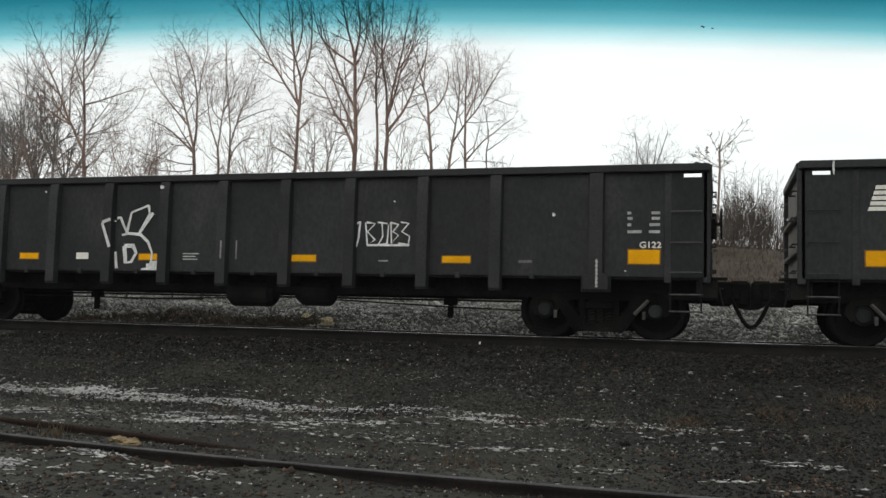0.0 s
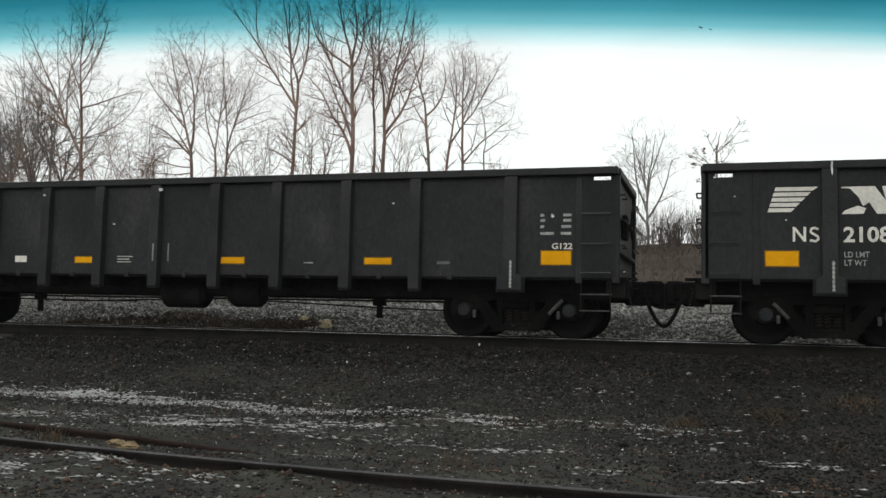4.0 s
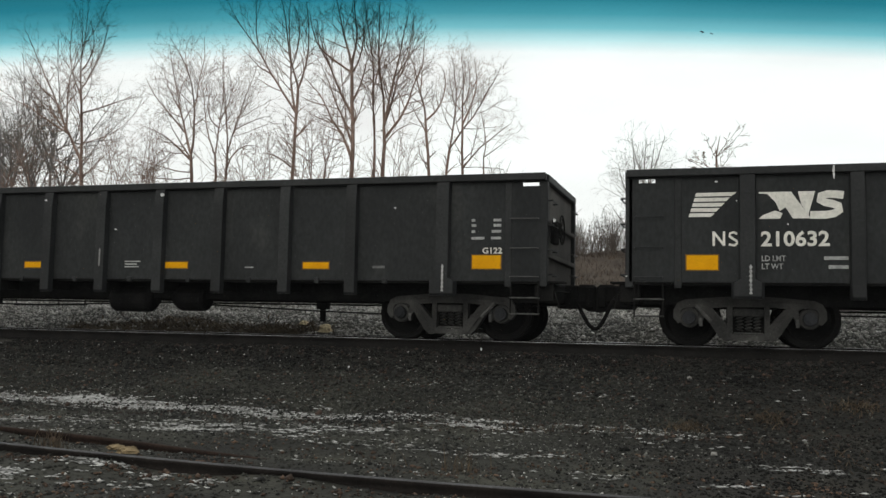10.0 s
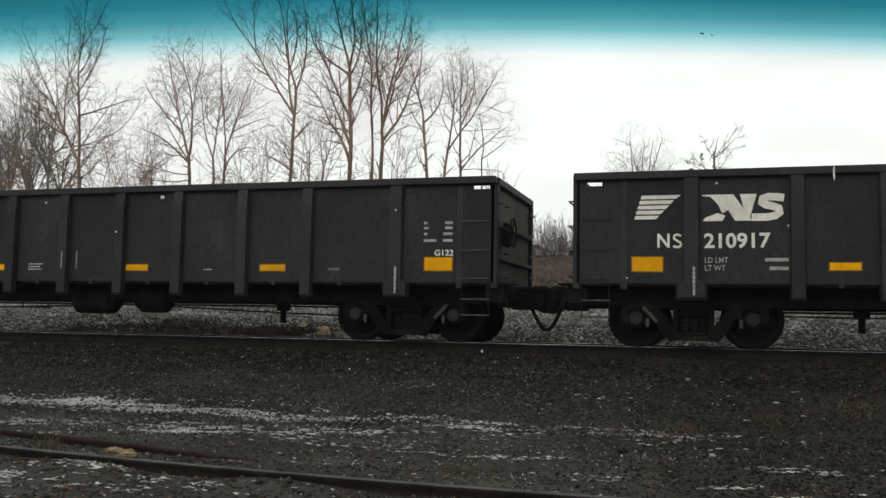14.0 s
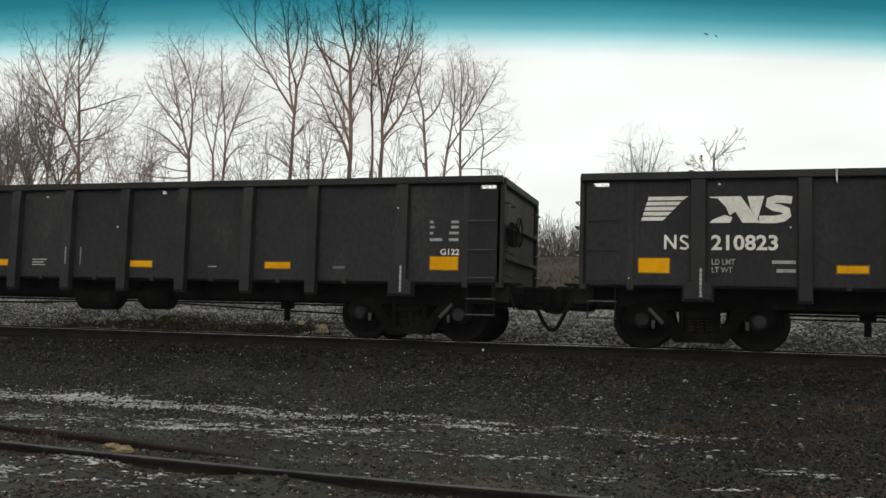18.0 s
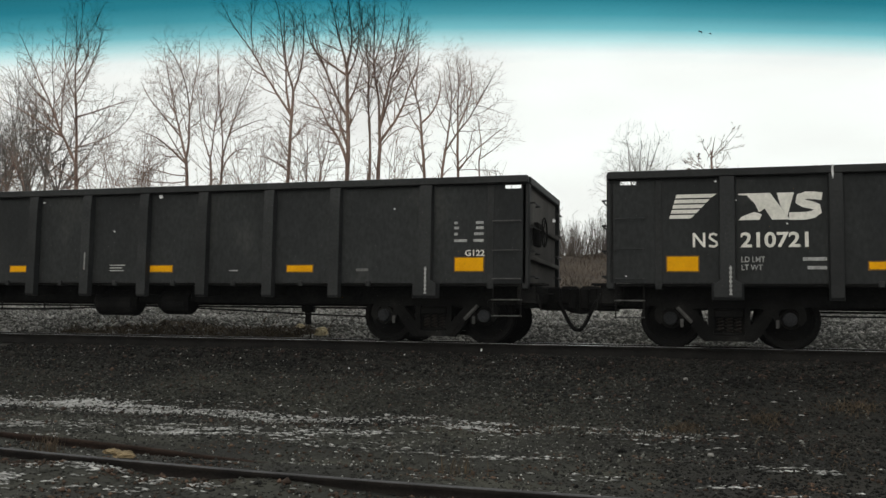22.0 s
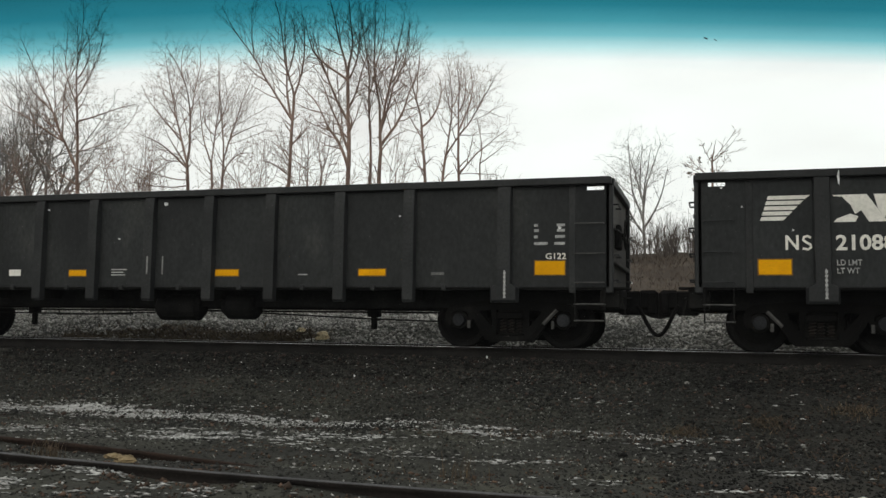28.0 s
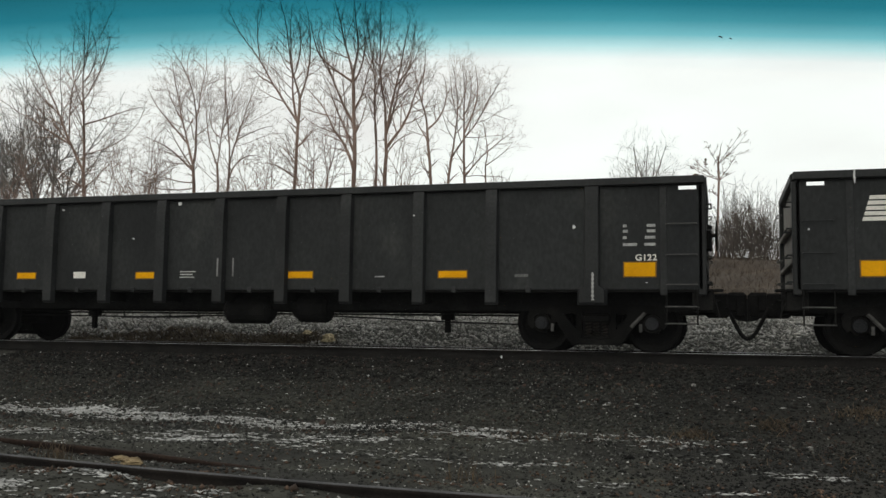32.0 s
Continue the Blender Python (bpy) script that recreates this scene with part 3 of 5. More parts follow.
def build_car():
    car = new("gondola_car")
    tagged(car, "black high-sided steel gondola car with yellow reflector plates", "freight car", "coal gondolas of the train")
    # side sheets, bay by bay; the end bays have a slot under the top chord
    stops = (0.04, *RIBS, LENGTH - 0.04)
    for i, (a, b) in enumerate(zip(stops, stops[1:])):
        bm = bmesh.new()
        if i in (0, len(stops) - 2):
            s0, s1 = (0.19, 0.44) if i == 0 else (LENGTH - 0.39, LENGTH - 0.12)
            add_box(bm, a, b, -HALF, -HALF + 0.025, 0.99, 2.535)
            add_box(bm, a, s0, -HALF, -HALF + 0.025, 2.535, 2.595)
            add_box(bm, s1, b, -HALF, -HALF + 0.025, 2.535, 2.595)
            add_box(bm, a, b, -HALF, -HALF + 0.025, 2.595, 2.64)
        else:
            add_box(bm, a, b, -HALF, -HALF + 0.025, 0.99, 2.64)
        part("side_panel", bm, BLACK, car)
    part("side_wall", box(0.04, LENGTH - 0.04, HALF - 0.025, HALF, 0.99, 2.535, 0), BLACK, car)
    # top chords all round
    for s in (-1, 1):
        y0, y1 = sorted((s * (HALF + 0.095), s * (HALF - 0.06)))
        part("top_chord", box(0.0, LENGTH, y0, y1, 2.62, TOP, 0.012), RIBPAINT, car)
    for x0 in (-0.03, LENGTH - 0.09):
        part("end_chord", box(x0, x0 + 0.12, -HALF + 0.06, HALF - 0.06, 2.61, TOP - 0.006, 0.012), RIBPAINT, car)
    # ribs: hat sections that taper to a foot below the side sill
    for side in (-1, 1):
        for x in RIBS:
            wide = 0.125 if x in (1.80, 14.82) else (0.07 if x in (0.78, 15.92) else 0.11)
            foot = 0.74 if wide > 0.09 else 0.9
            bm = bmesh.new()
            prof = [(-wide, 0), (-wide * 0.84, RIB_OUT), (wide * 0.84, RIB_OUT), (wide, 0)]
            if wide < 0.09:
                prof = [(a * 0.8, b * 0.12) for a, b in prof]
            flare = 1.9 if x in (1.80, 14.82) else 1.0
            rings = []
            for z, k, g in ((foot, 0.8, flare), (foot + 0.04, 1.0, flare), (0.98, 1.0, flare), (1.04, 1.0, 1.0), (2.35, 1.0, 1.0), (2.62, 0.75, 1.0)):
                rings.append([bm.verts.new((x + a * g, side * (HALF - 0.002 + b * k), max(z, foot))) for a, b in prof])
            for p, q in zip(rings, rings[1:]):
                for j in range(4):
                    bm.faces.new((p[j], p[(j + 1) % 4], q[(j + 1) % 4], q[j]))
            bm.faces.new(rings[0])
            bm.faces.new(rings[-1][::-1])
            part("rib", bm, RIBPAINT, car)
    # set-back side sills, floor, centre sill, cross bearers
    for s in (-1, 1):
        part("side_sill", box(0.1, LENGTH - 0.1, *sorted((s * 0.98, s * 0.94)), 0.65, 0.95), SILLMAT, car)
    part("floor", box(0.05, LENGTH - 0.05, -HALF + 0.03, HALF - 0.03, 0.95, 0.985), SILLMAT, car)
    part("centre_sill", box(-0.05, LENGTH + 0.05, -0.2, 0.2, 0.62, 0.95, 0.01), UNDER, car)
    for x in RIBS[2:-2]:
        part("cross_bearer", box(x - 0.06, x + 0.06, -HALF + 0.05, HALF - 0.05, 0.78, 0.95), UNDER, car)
        bm = box(x + 0.56, x + 0.64, -HALF - 0.02, -HALF + 0.03, 0.93, 1.03, 0.008)
        part("sill_lug", bm, RIBPAINT, car)
    # ends
    for s, x in ((-1, 0.0), (1, LENGTH)):
        X = lambda d0, d1: tuple(sorted((x - s * d0, x - s * d1)))
        # sheet and stiffeners use the darker end paint at the high-x end
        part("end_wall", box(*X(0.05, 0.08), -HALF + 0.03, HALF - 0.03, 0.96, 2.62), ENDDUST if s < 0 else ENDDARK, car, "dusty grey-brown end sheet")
        for y in (-HALF, HALF):
            y0, y1 = sorted((y, y - math.copysign(0.14, y)))
            part("corner_post", box(*X(-0.02, 0.1), y0, y1, 0.9, 2.61, 0.012), RIBPAINT, car)
        for z in (1.42, 1.98):
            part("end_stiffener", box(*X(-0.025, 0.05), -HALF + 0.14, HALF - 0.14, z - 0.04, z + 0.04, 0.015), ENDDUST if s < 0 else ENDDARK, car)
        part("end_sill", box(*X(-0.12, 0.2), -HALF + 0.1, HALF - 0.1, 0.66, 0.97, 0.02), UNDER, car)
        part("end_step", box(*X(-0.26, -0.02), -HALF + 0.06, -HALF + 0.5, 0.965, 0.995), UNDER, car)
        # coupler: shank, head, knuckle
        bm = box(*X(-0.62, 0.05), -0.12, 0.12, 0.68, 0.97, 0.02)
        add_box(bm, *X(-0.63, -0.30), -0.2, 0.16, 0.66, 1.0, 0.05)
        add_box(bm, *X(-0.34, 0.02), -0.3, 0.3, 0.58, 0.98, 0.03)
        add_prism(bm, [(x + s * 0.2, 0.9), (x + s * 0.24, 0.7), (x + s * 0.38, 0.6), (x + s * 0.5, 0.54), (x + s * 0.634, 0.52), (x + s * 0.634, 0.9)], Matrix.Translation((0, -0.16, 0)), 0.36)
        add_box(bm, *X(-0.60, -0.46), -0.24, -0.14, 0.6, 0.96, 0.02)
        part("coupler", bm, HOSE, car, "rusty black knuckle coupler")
        bm = bmesh.new()
        pts = [(x + s * (0.30 + 0.335 * t), -0.42 + 0.1 * t, 0.74 - 0.5 * math.sin(t * math.pi / 2) ** 1.3) for t in np.linspace(0, 1, 9)]
        add_tube(bm, pts, 0.034, 7)
        part("air_hose", bm, HOSE, car, "hanging black brake hose")
        bm = bmesh.new()
        add_tube(bm, [(x + s * 0.14, -HALF + 0.1, 0.82), (x + s * 0.2, -HALF + 0.12, 0.56)], 0.016, 5)
        add_tube(bm, [(x + s * 0.14, -HALF + 0.1, 0.82), (x + s * 0.2, -0.3, 0.86), (x + s * 0.36, -0.1, 0.9)], 0.016, 5)
        part("uncoupling_lever", bm, UNDER, car)
        # grab irons on the side by the corner, and the sill step below
        g0, g1 = (0.12, 0.55) if s < 0 else (LENGTH - 0.58, LENGTH - 0.12)
        for z in (1.06, 1.52, 2.0):
            bm = bmesh.new()
            add_tube(bm, [(g0, -HALF, z), (g0, -HALF - 0.07, z), (g1, -HALF - 0.07, z), (g1, -HALF, z)], 0.009, 5)
            part("grab_iron", bm, RODMAT if s > 0 else RIBPAINT, car)
        step = part("sill_step", add_tube(bmesh.new(), [(g0 - 0.02, -HALF + 0.02, 0.46), (g1 + 0.02, -HALF + 0.02, 0.46)], 0.013, 5), RODMAT, car)
        part("tread", add_tube(bmesh.new(), [(g0 - 0.02, -HALF + 0.02, 0.72), (g1 + 0.02, -HALF + 0.02, 0.72)], 0.013, 5), RODMAT, step)
        for gx0 in (g0, g1):
            part("stile", add_tube(bmesh.new(), [(gx0, -HALF + 0.02, 0.44), (gx0, -HALF + 0.02, 0.99)], 0.013, 5), UNDER, step)
        # ladder on the end wall by the far corner
        for z in (1.2, 1.6, 2.0, 2.4):
            bm = bmesh.new()
            add_tube(bm, [(x + s * 0.0, HALF - 0.6, z), (x + s * 0.08, HALF - 0.6, z), (x + s * 0.08, HALF - 0.16, z), (x + s * 0.0, HALF - 0.16, z)], 0.012, 5)
            part("end_rung", bm, RODMAT, car)
        for z in (1.1, 1.5, 1.9, 2.3):
            bm = bmesh.new()
            add_tube(bm, [(x, -HALF + 0.6, z), (x + s * 0.09, -HALF + 0.6, z), (x + s * 0.09, -HALF + 0.05, z), (x, -HALF + 0.05, z)], 0.014, 5)
            part("end_rung", bm, RIBPAINT, car)
    # hand brake on the trailing-number end
    bm = box(LENGTH + 0.0, LENGTH + 0.1, -1.15, -0.85, 1.62, 2.02, 0.02)
    part("brake_housing", bm, UNDER, car)
    bm = bmesh.new()
    ring = [(LENGTH + 0.17, -1.0 + 0.24 * math.cos(a), 1.86 + 0.24 * math.sin(a)) for a in np.linspace(0, 2 * math.pi, 21)]
    add_tube(bm, ring, 0.014, 5)
    for a in np.linspace(0, 2 * math.pi, 6)[:-1]:
        add_tube(bm, [(LENGTH + 0.15, -1.0, 1.86), (LENGTH + 0.17, -1.0 + 0.24 * math.cos(a), 1.86 + 0.24 * math.sin(a))], 0.01, 4)
    add_tube(bm, [(LENGTH + 0.08, -1.0, 1.86), (LENGTH + 0.18, -1.0, 1.86)], 0.03, 6)
    part("brake_wheel", bm, UNDER, car, "black spoked hand brake wheel")
    # brake gear below the floor
    bm = bmesh.new()
    add_lathe(bm, [(0.0, -0.47), (0.16, -0.47), (0.25, -0.38), (0.25, 0.38), (0.16, 0.47), (0.0, 0.47)], Matrix.Translation((8.47, -0.9, 0.64)) @ Matrix.Rotation(radians(90), 4, "Z"), 16)
    part("air_reservoir", bm, HOSE, car)
    bm = bmesh.new()
    add_lathe(bm, [(0.0, -0.34), (0.2, -0.34), (0.24, -0.28), (0.24, 0.2), (0.14, 0.34), (0.0, 0.34)], Matrix.Translation((9.72, -0.9, 0.66)) @ Matrix.Rotation(radians(90), 4, "Z"), 16)
    add_box(bm, 9.38, 10.06, -0.95, -0.6, 0.7, 0.9)
    part("brake_cylinder", bm, HOSE, car)
    for xx in (4.4, 12.0):
        bm = box(xx - 0.12, xx + 0.12, -0.06, 0.06, 0.5, 0.66, 0.01)
        add_box(bm, xx - 0.05, xx + 0.05, -0.04, 0.04, 0.27, 0.52, 0.01)
        part("lever_bracket", bm, UNDER, car)
    bm = bmesh.new()
    add_tube(bm, [(3.0, -0.6, 0.52), (6.2, -0.6, 0.50), (8.0, -0.6, 0.55)], 0.014, 5)
    add_tube(bm, [(9.9, -0.6, 0.55), (12.2, -0.6, 0.46), (13.8, -0.6, 0.42)], 0.014, 5)
    part("brake_rod", bm, UNDER, car)
    bm = bmesh.new()
    add_tube(bm, [(2.4, 0.5, 0.6), (14.2, 0.5, 0.6)], 0.02, 5)
    for xx in (5.9, 6.9, 7.5):
        add_tube(bm, [(xx, -1.1, 0.64), (xx, -1.1, 0.47)], 0.014, 4)
    add_tube(bm, [(5.85, -1.1, 0.48), (7.55, -1.1, 0.5)], 0.012, 4)
    part("train_pipe", bm, UNDER, car)
    wheels = wheelset_mesh()
    for x, f in zip(TRUCKS, (-1, 1)):
        build_truck(car, x, f, wheels)
    # yellow plates with a browned rim, and the white one
    for x0, x1, z0, z1 in ((0.91, 1.37, 1.18, 1.40), (3.77, 4.19, 1.20, 1.305), (6.43, 6.84, 1.195, 1.30), (9.53, 9.99, 1.19, 1.295), (12.28, 12.76, 1.185, 1.29), (15.32, 15.795, 1.19, 1.405)):
        plate = part("reflector_plate", flat_quads([rect(x0, x1, z0, z1)], FACE, YELLOW, "reflector_plate"), YELLOW, car, "bright yellow reflective plate")
        part("plate_rim", flat_quads([rect(x0 - 0.02, x1 + 0.02, z0 - 0.018, z1 + 0.018)], FACE + 0.004, YDIRT, "plate_rim"), YDIRT, plate)
    part("data_plate", flat_quads([rect(5.06, 5.325, 1.2, 1.32)], FACE, WHITE, "data_plate"), WHITE, car, "white data plate")
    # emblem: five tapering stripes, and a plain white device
    bars = []
    for k in range(5):
        z0, z1 = 1.99 + k * 0.079, 1.99 + k * 0.079 + 0.057
        lean = lambda z: 0.94 + (z - 1.99) * 0.31
        end = lambda z: 1.27 + (z - 1.99) * 0.95
        bars.append(((lean(z0), z0), (end(z0), z0), (end(z1) if k < 4 else 1.65, z1), (lean(z1), z1)))
    part("emblem_stripes", flat_quads(bars, FACE, WHITE, "emblem_stripes"), WHITE, car, "five white slanted stripes")
    ex, ez, ew, eh = 1.965, 1.95, 1.2, 0.405
    pieces = [((0.0, 0.0), (0.25, 0.0), (0.28, 0.2), (0.19, 0.3), (0.04, 0.13)), ((0.0, 0.95), (0.0, 1.0), (0.38, 1.0), (0.61, 0.0), (0.4, 0.0), (0.315, 0.42), (0.245, 0.28), (0.2, 0.6), (0.1, 0.93)), ((0.46, 1.0), (0.66, 1.0), (0.58, 0.12), (0.5, 0.5))]
    sweep = [(0.985, 0.83), (0.9, 0.87), (0.8, 0.88), (0.725, 0.81), (0.715, 0.68), (0.77, 0.58), (0.86, 0.52), (0.925, 0.44), (0.935, 0.29), (0.88, 0.17), (0.79, 0.12), (0.6, 0.12)]
    device = flat_quads([[(ex + u * ew, ez + v * eh) for u, v in q] for q in pieces], FACE, WHITE, "emblem_device")
    device = part("emblem_device", device, WHITE, car, "white block emblem")
    part("emblem_curl", ribbon([[(ex + u * ew, ez + v * eh) for u, v in sweep]], 0.115, WHITE, "emblem_curl", 0.0), WHITE, device)
    mark = ribbon([[(1.31, 1.545), (1.31, 1.765)], [(1.31, 1.755), (1.46, 1.555)], [(1.46, 1.545), (1.46, 1.765)]], 0.036, WHITE, "owner_mark", 0.0)
    part("owner_mark", mark, WHITE, car, "white painted strokes")
    mark = ribbon([[(1.65, 1.725), (1.6, 1.75), (1.55, 1.735), (1.54, 1.69), (1.585, 1.655), (1.64, 1.62), (1.65, 1.58), (1.61, 1.55), (1.53, 1.565)]], 0.036, WHITE, "owner_mark", 0.0)
    part("owner_mark", mark, WHITE, car, "white painted strokes")
    part("load_stencil", text_mesh("load_stencil", "LD LMT\nLT WT", 2.0, 2.34, 1.19, 1.395, DULLWHITE, FACE, 0.01), DULLWHITE, car)
    part("weight_stencil", flat_quads([rect(2.87, 3.2, 1.33, 1.38), rect(2.93, 3.2, 1.2, 1.25)], FACE, DULLWHITE, "weight_stencil"), DULLWHITE, car)
    # upright rows of small marks on the bolster posts, each row one jagged strip
    for x in (1.84, 14.84):
        edge = [(x + (0.022 if k % 4 < 2 else 0.009), 0.81 + 0.0165 * k) for k in range(28)]
        edge += [(x - (0.022 if k % 4 < 2 else 0.011), 0.81 + 0.0165 * k) for k in reversed(range(28))]
        part("post_stencil", flat_quads([edge], -HALF - RIB_OUT - 0.006, DULLWHITE, "post_stencil"), DULLWHITE, car)
    part("gauge_stencil", flat_quads([rect(8.175, 8.205, 1.22, 1.54)], -HALF - RIB_OUT - 0.006, PALEMARK, "gauge_stencil"), PALEMARK, car)
    part("mark_stencil", flat_quads([rect(8.425, 8.452, 1.22, 1.55)], FACE, PALEMARK, "mark_stencil"), PALEMARK, car)
    part("notice_stencil", flat_quads([rect(7.36, x1, z, z + 0.02) for x1, z in ((7.69, 1.3), (7.62, 1.25), (7.66, 1.2))], FACE, DULLWHITE, "notice_stencil"), DULLWHITE, car)
    part("dash_stencil", flat_quads([rect(11.15, 11.325, 1.195, 1.215)], FACE, DULLWHITE, "dash_stencil"), DULLWHITE, car)
    part("patch_stencil", flat_quads([rect(13.57, 13.79, 1.19, 1.235)], FACE, FAINT, "patch_stencil"), FAINT, car)
    rows = []
    for k, z in enumerate((1.985, 1.9, 1.8, 1.69)):
        rows += [rect(15.3, 15.3 + (0.06, 0.08, 0.06, 0.22)[k], z - 0.022, z + 0.022), rect(15.8 - (0.13, 0.13, 0.16, 0.17)[k], 15.8, z - 0.022, z + 0.022)]
    for piece in rows:
        part("size_stencil", flat_quads([piece], FACE, DULLWHITE, "size_stencil"), DULLWHITE, car)
    part("class_stencil", text_mesh("class_stencil", "G122", 15.49, 15.82, 1.435, 1.535, WHITE, FACE, 0.02), WHITE, car)
    return car


NUMBERS = (0, 210667, 210647, 210906, 210860, 0, 211031, 211458, 210743, 210717, 210632, 210932, 210710, 210791, 210917, 211045, 0, 210875, 210823, 210888, 211468, 210905, 210721, 210600, 210610, 210862, 211470, 0, 210886, 211040, 210882, 210815, 211176, 0)
first = build_car()
first.matrix_basis = TRACK @ pose(RUN[0][1], TRACK_Y, 0)
cars = [first] + [copy_thing(first, TRACK @ pose(RUN[0][1] - PITCH * k, TRACK_Y, 0)) for k in range(1, len(NUMBERS))]
for car, number in zip(cars, NUMBERS):
    if number:
        me = text_mesh("road_number", str(number), 1.99, 2.95, 1.53, 1.765, WHITE, FACE, 0.024)
    else:
        me = flat_quads([rect(1.99, 2.95, 1.56, 1.74)], FACE, DULLWHITE, "road_number")
    part("road_number", me, WHITE, car, "white road number")


# on some cars the notice stands one bay further along, with no second upright mark
for k in (3, 11, 12, 13, 20, 22, 23, 24, 25, 26, 31, 32):
    for ob in list(cars[k].children):
        if ob.name.startswith("notice_stencil"):
            ob.location.x = 1.31
        elif ob.name.startswith("mark_stencil"):
            bpy.data.objects.remove(ob)

# some trucks are greyer with dust than the rest
DUSTY = {(10, 0): PALECASTING, (10, 1): PALECASTING, (11, 1): PALECASTING, (13, 1): PALECASTING, (17, 0): PALECASTING, (3, 0): MIDCASTING, (6, 0): MIDCASTING, (9, 0): MIDCASTING, (12, 0): MIDCASTING, (21, 1): MIDCASTING}
for (k, end), mat in DUSTY.items():
    truck = sorted((c for c in cars[k].children if c.name.startswith("truck")), key=lambda c: c.location.x)[end]
    for ob in truck.children:
        if ob.data.materials[0] in (CASTING, RUSTSPRING):
            ob.material_slots[0].link = "OBJECT"
            ob.material_slots[0].material = mat


def arc(cx, cz, rx, rz, a0, a1, n=10):
    return [(cx + rx * math.cos(radians(a)), cz + rz * math.sin(radians(a))) for a in np.linspace(a0, a1, n)]


# ---- landscape: ties, stones, snow, grass, trees ----
ran = np.random.default_rng(7)
tie_mesh = finish("tie", box(-0.115, 0.115, -1.3, 1.3, -0.35, -0.155, 0.012), TIEMAT)
for k in range(130):
    tie = part("tie", tie_mesh, TIEMAT, main_track)
    tie.matrix_basis = pose(-44 + k * 0.52 + ran.normal(0, 0.02), TRACK_Y + ran.normal(0, 0.03), -0.05 + ran.normal(0, 0.008), 0, 0, ran.normal(0, 1.0))
side_tie_mesh = finish("tie", box(-0.11, 0.11, -1.2, 1.2, -0.17, -0.01, 0.015), TIEMAT)
for k in range(26):
    x = -13 + k * 0.85 + ran.normal(0, 0.05)
    tie = part("tie", side_tie_mesh, TIEMAT, siding)
    tie.matrix_basis = pose(x, float(siding_y(x)) + 0.75, -1.255, -4, 0, ran.normal(2, 2))

OCTA_V = np.array([(1, 0, 0), (-1, 0, 0), (0, 1, 0), (0, -1, 0), (0, 0, 1), (0, 0, -1)], float)
OCTA_F = np.array([(0, 2, 4), (2, 1, 4), (1, 3, 4), (3, 0, 4), (2, 0, 5), (1, 2, 5), (3, 1, 5), (0, 3, 5)])


def stones(name, n, x0, x1, y0, y1, size, mat, label, lift=0.3, keep=None, along=False):
    """Broken stones strewn over the ground, joined in one mesh."""
    x, y = ran.uniform(x0, x1, n), ran.uniform(y0, y1, n)
    if keep is not None:
        k = keep(x, y)
        x, y = x[k], y[k]
    if along:
        x, y = askew(x, y)
    n = len(x)
    s = size * np.exp(ran.normal(0, 0.38, n))
    v = OCTA_V[None] * (1 + ran.uniform(-0.35, 0.35, (n, 6, 3))) + ran.uniform(-0.3, 0.3, (n, 6, 3))
    v = v * np.stack([s * ran.uniform(0.8, 1.35, n), s * ran.uniform(0.8, 1.35, n), s * ran.uniform(0.55, 0.95, n)], 1)[:, None, :]
    a = ran.uniform(0, 6.283, n)
    c, d = np.cos(a)[:, None], np.sin(a)[:, None]
    v = np.stack([v[..., 0] * c - v[..., 1] * d, v[..., 0] * d + v[..., 1] * c, v[..., 2]], -1)
    v += np.stack([x, y, land(x, y) + s * lift], 1)[:, None, :]
    f = (np.arange(n)[:, None, None] * 6 + OCTA_F[None]).reshape(-1, 3)
    return tagged(new(name, raw_mesh(name, v.reshape(-1, 3), f, mat)), label, "ballast", kind="stuff")


def sparse(x, y):
    """Fewer stones towards the dirt darkened for the view's dim right side."""
    return ran.uniform(0, 1, len(x)) > np.clip((x + 1.0) / 2.2, 0, 0.85)


def off_rails(x, y):
    return (np.abs(y - TRACK_Y + 0.753) > 0.1) & (np.abs(y - TRACK_Y - 0.753) > 0.1)


# darker stones in a ragged band beside the near rail
stones("oily_stones", 22000, -12.8, 4.2, -1.15, 0.7, 0.0145, DARKERSTONE, "blackish crushed ballast beside the rail", 0.4, lambda x, y: off_rails(x, y) & (y > -0.95 - 0.5 * vnoise(x * 1.3, y * 3, 41)), True)
stones("shoulder_stones", 34000, -12.5, 4.0, -3.0, -0.75, 0.0145, STONE, "dark grey crushed ballast on the track shoulder", 0.4, lambda x, y: off_rails(x, y) & sparse(x, y), True)
stones("ballast_stones", 12000, -14, 4.5, 0.7, 3.4, 0.021, STONE, "dark grey crushed ballast between the rails", 0.3, off_rails, True)
stones("rusty_stones", 7000, -12.5, 4.0, -3.2, 0.6, 0.0135, RUSTSTONE, "rust-brown stones among the shoulder ballast", 0.55, off_rails, True)
stones("light_stones", 9500, -12.5, 4.0, -4.5, -0.8, 0.012, LIGHTSTONE, "lighter grey stones among the shoulder ballast", 0.6, lambda x, y: off_rails(x, y) & sparse(x, y), True)
stones("bank_stones", 45000, -20, 5, 3.0, 8.5, 0.023, PALESTONE, "grey crushed stone rising behind the main track", 0.35, lambda x, y: ~weedy(x, y) | (ran.uniform(0, 1, len(x)) < 0.2))
stones("cinder_chips", 25500, -10, 3, -10.0, -2.6, 0.0115, STONE, "fine dark cinders along the siding", 0.3, sparse)
# dark stones that continue the painted dimming on the right
stones("damp_stones", 15000, -1.6, 4.2, -7.6, -0.7, 0.0125, DARKERSTONE, "stones sunk in the dirt, darkened like the view's right side", 0.3, lambda x, y: ran.uniform(0, 1, len(x)) < np.clip((x + 1.4) / 2.4, 0, 1))
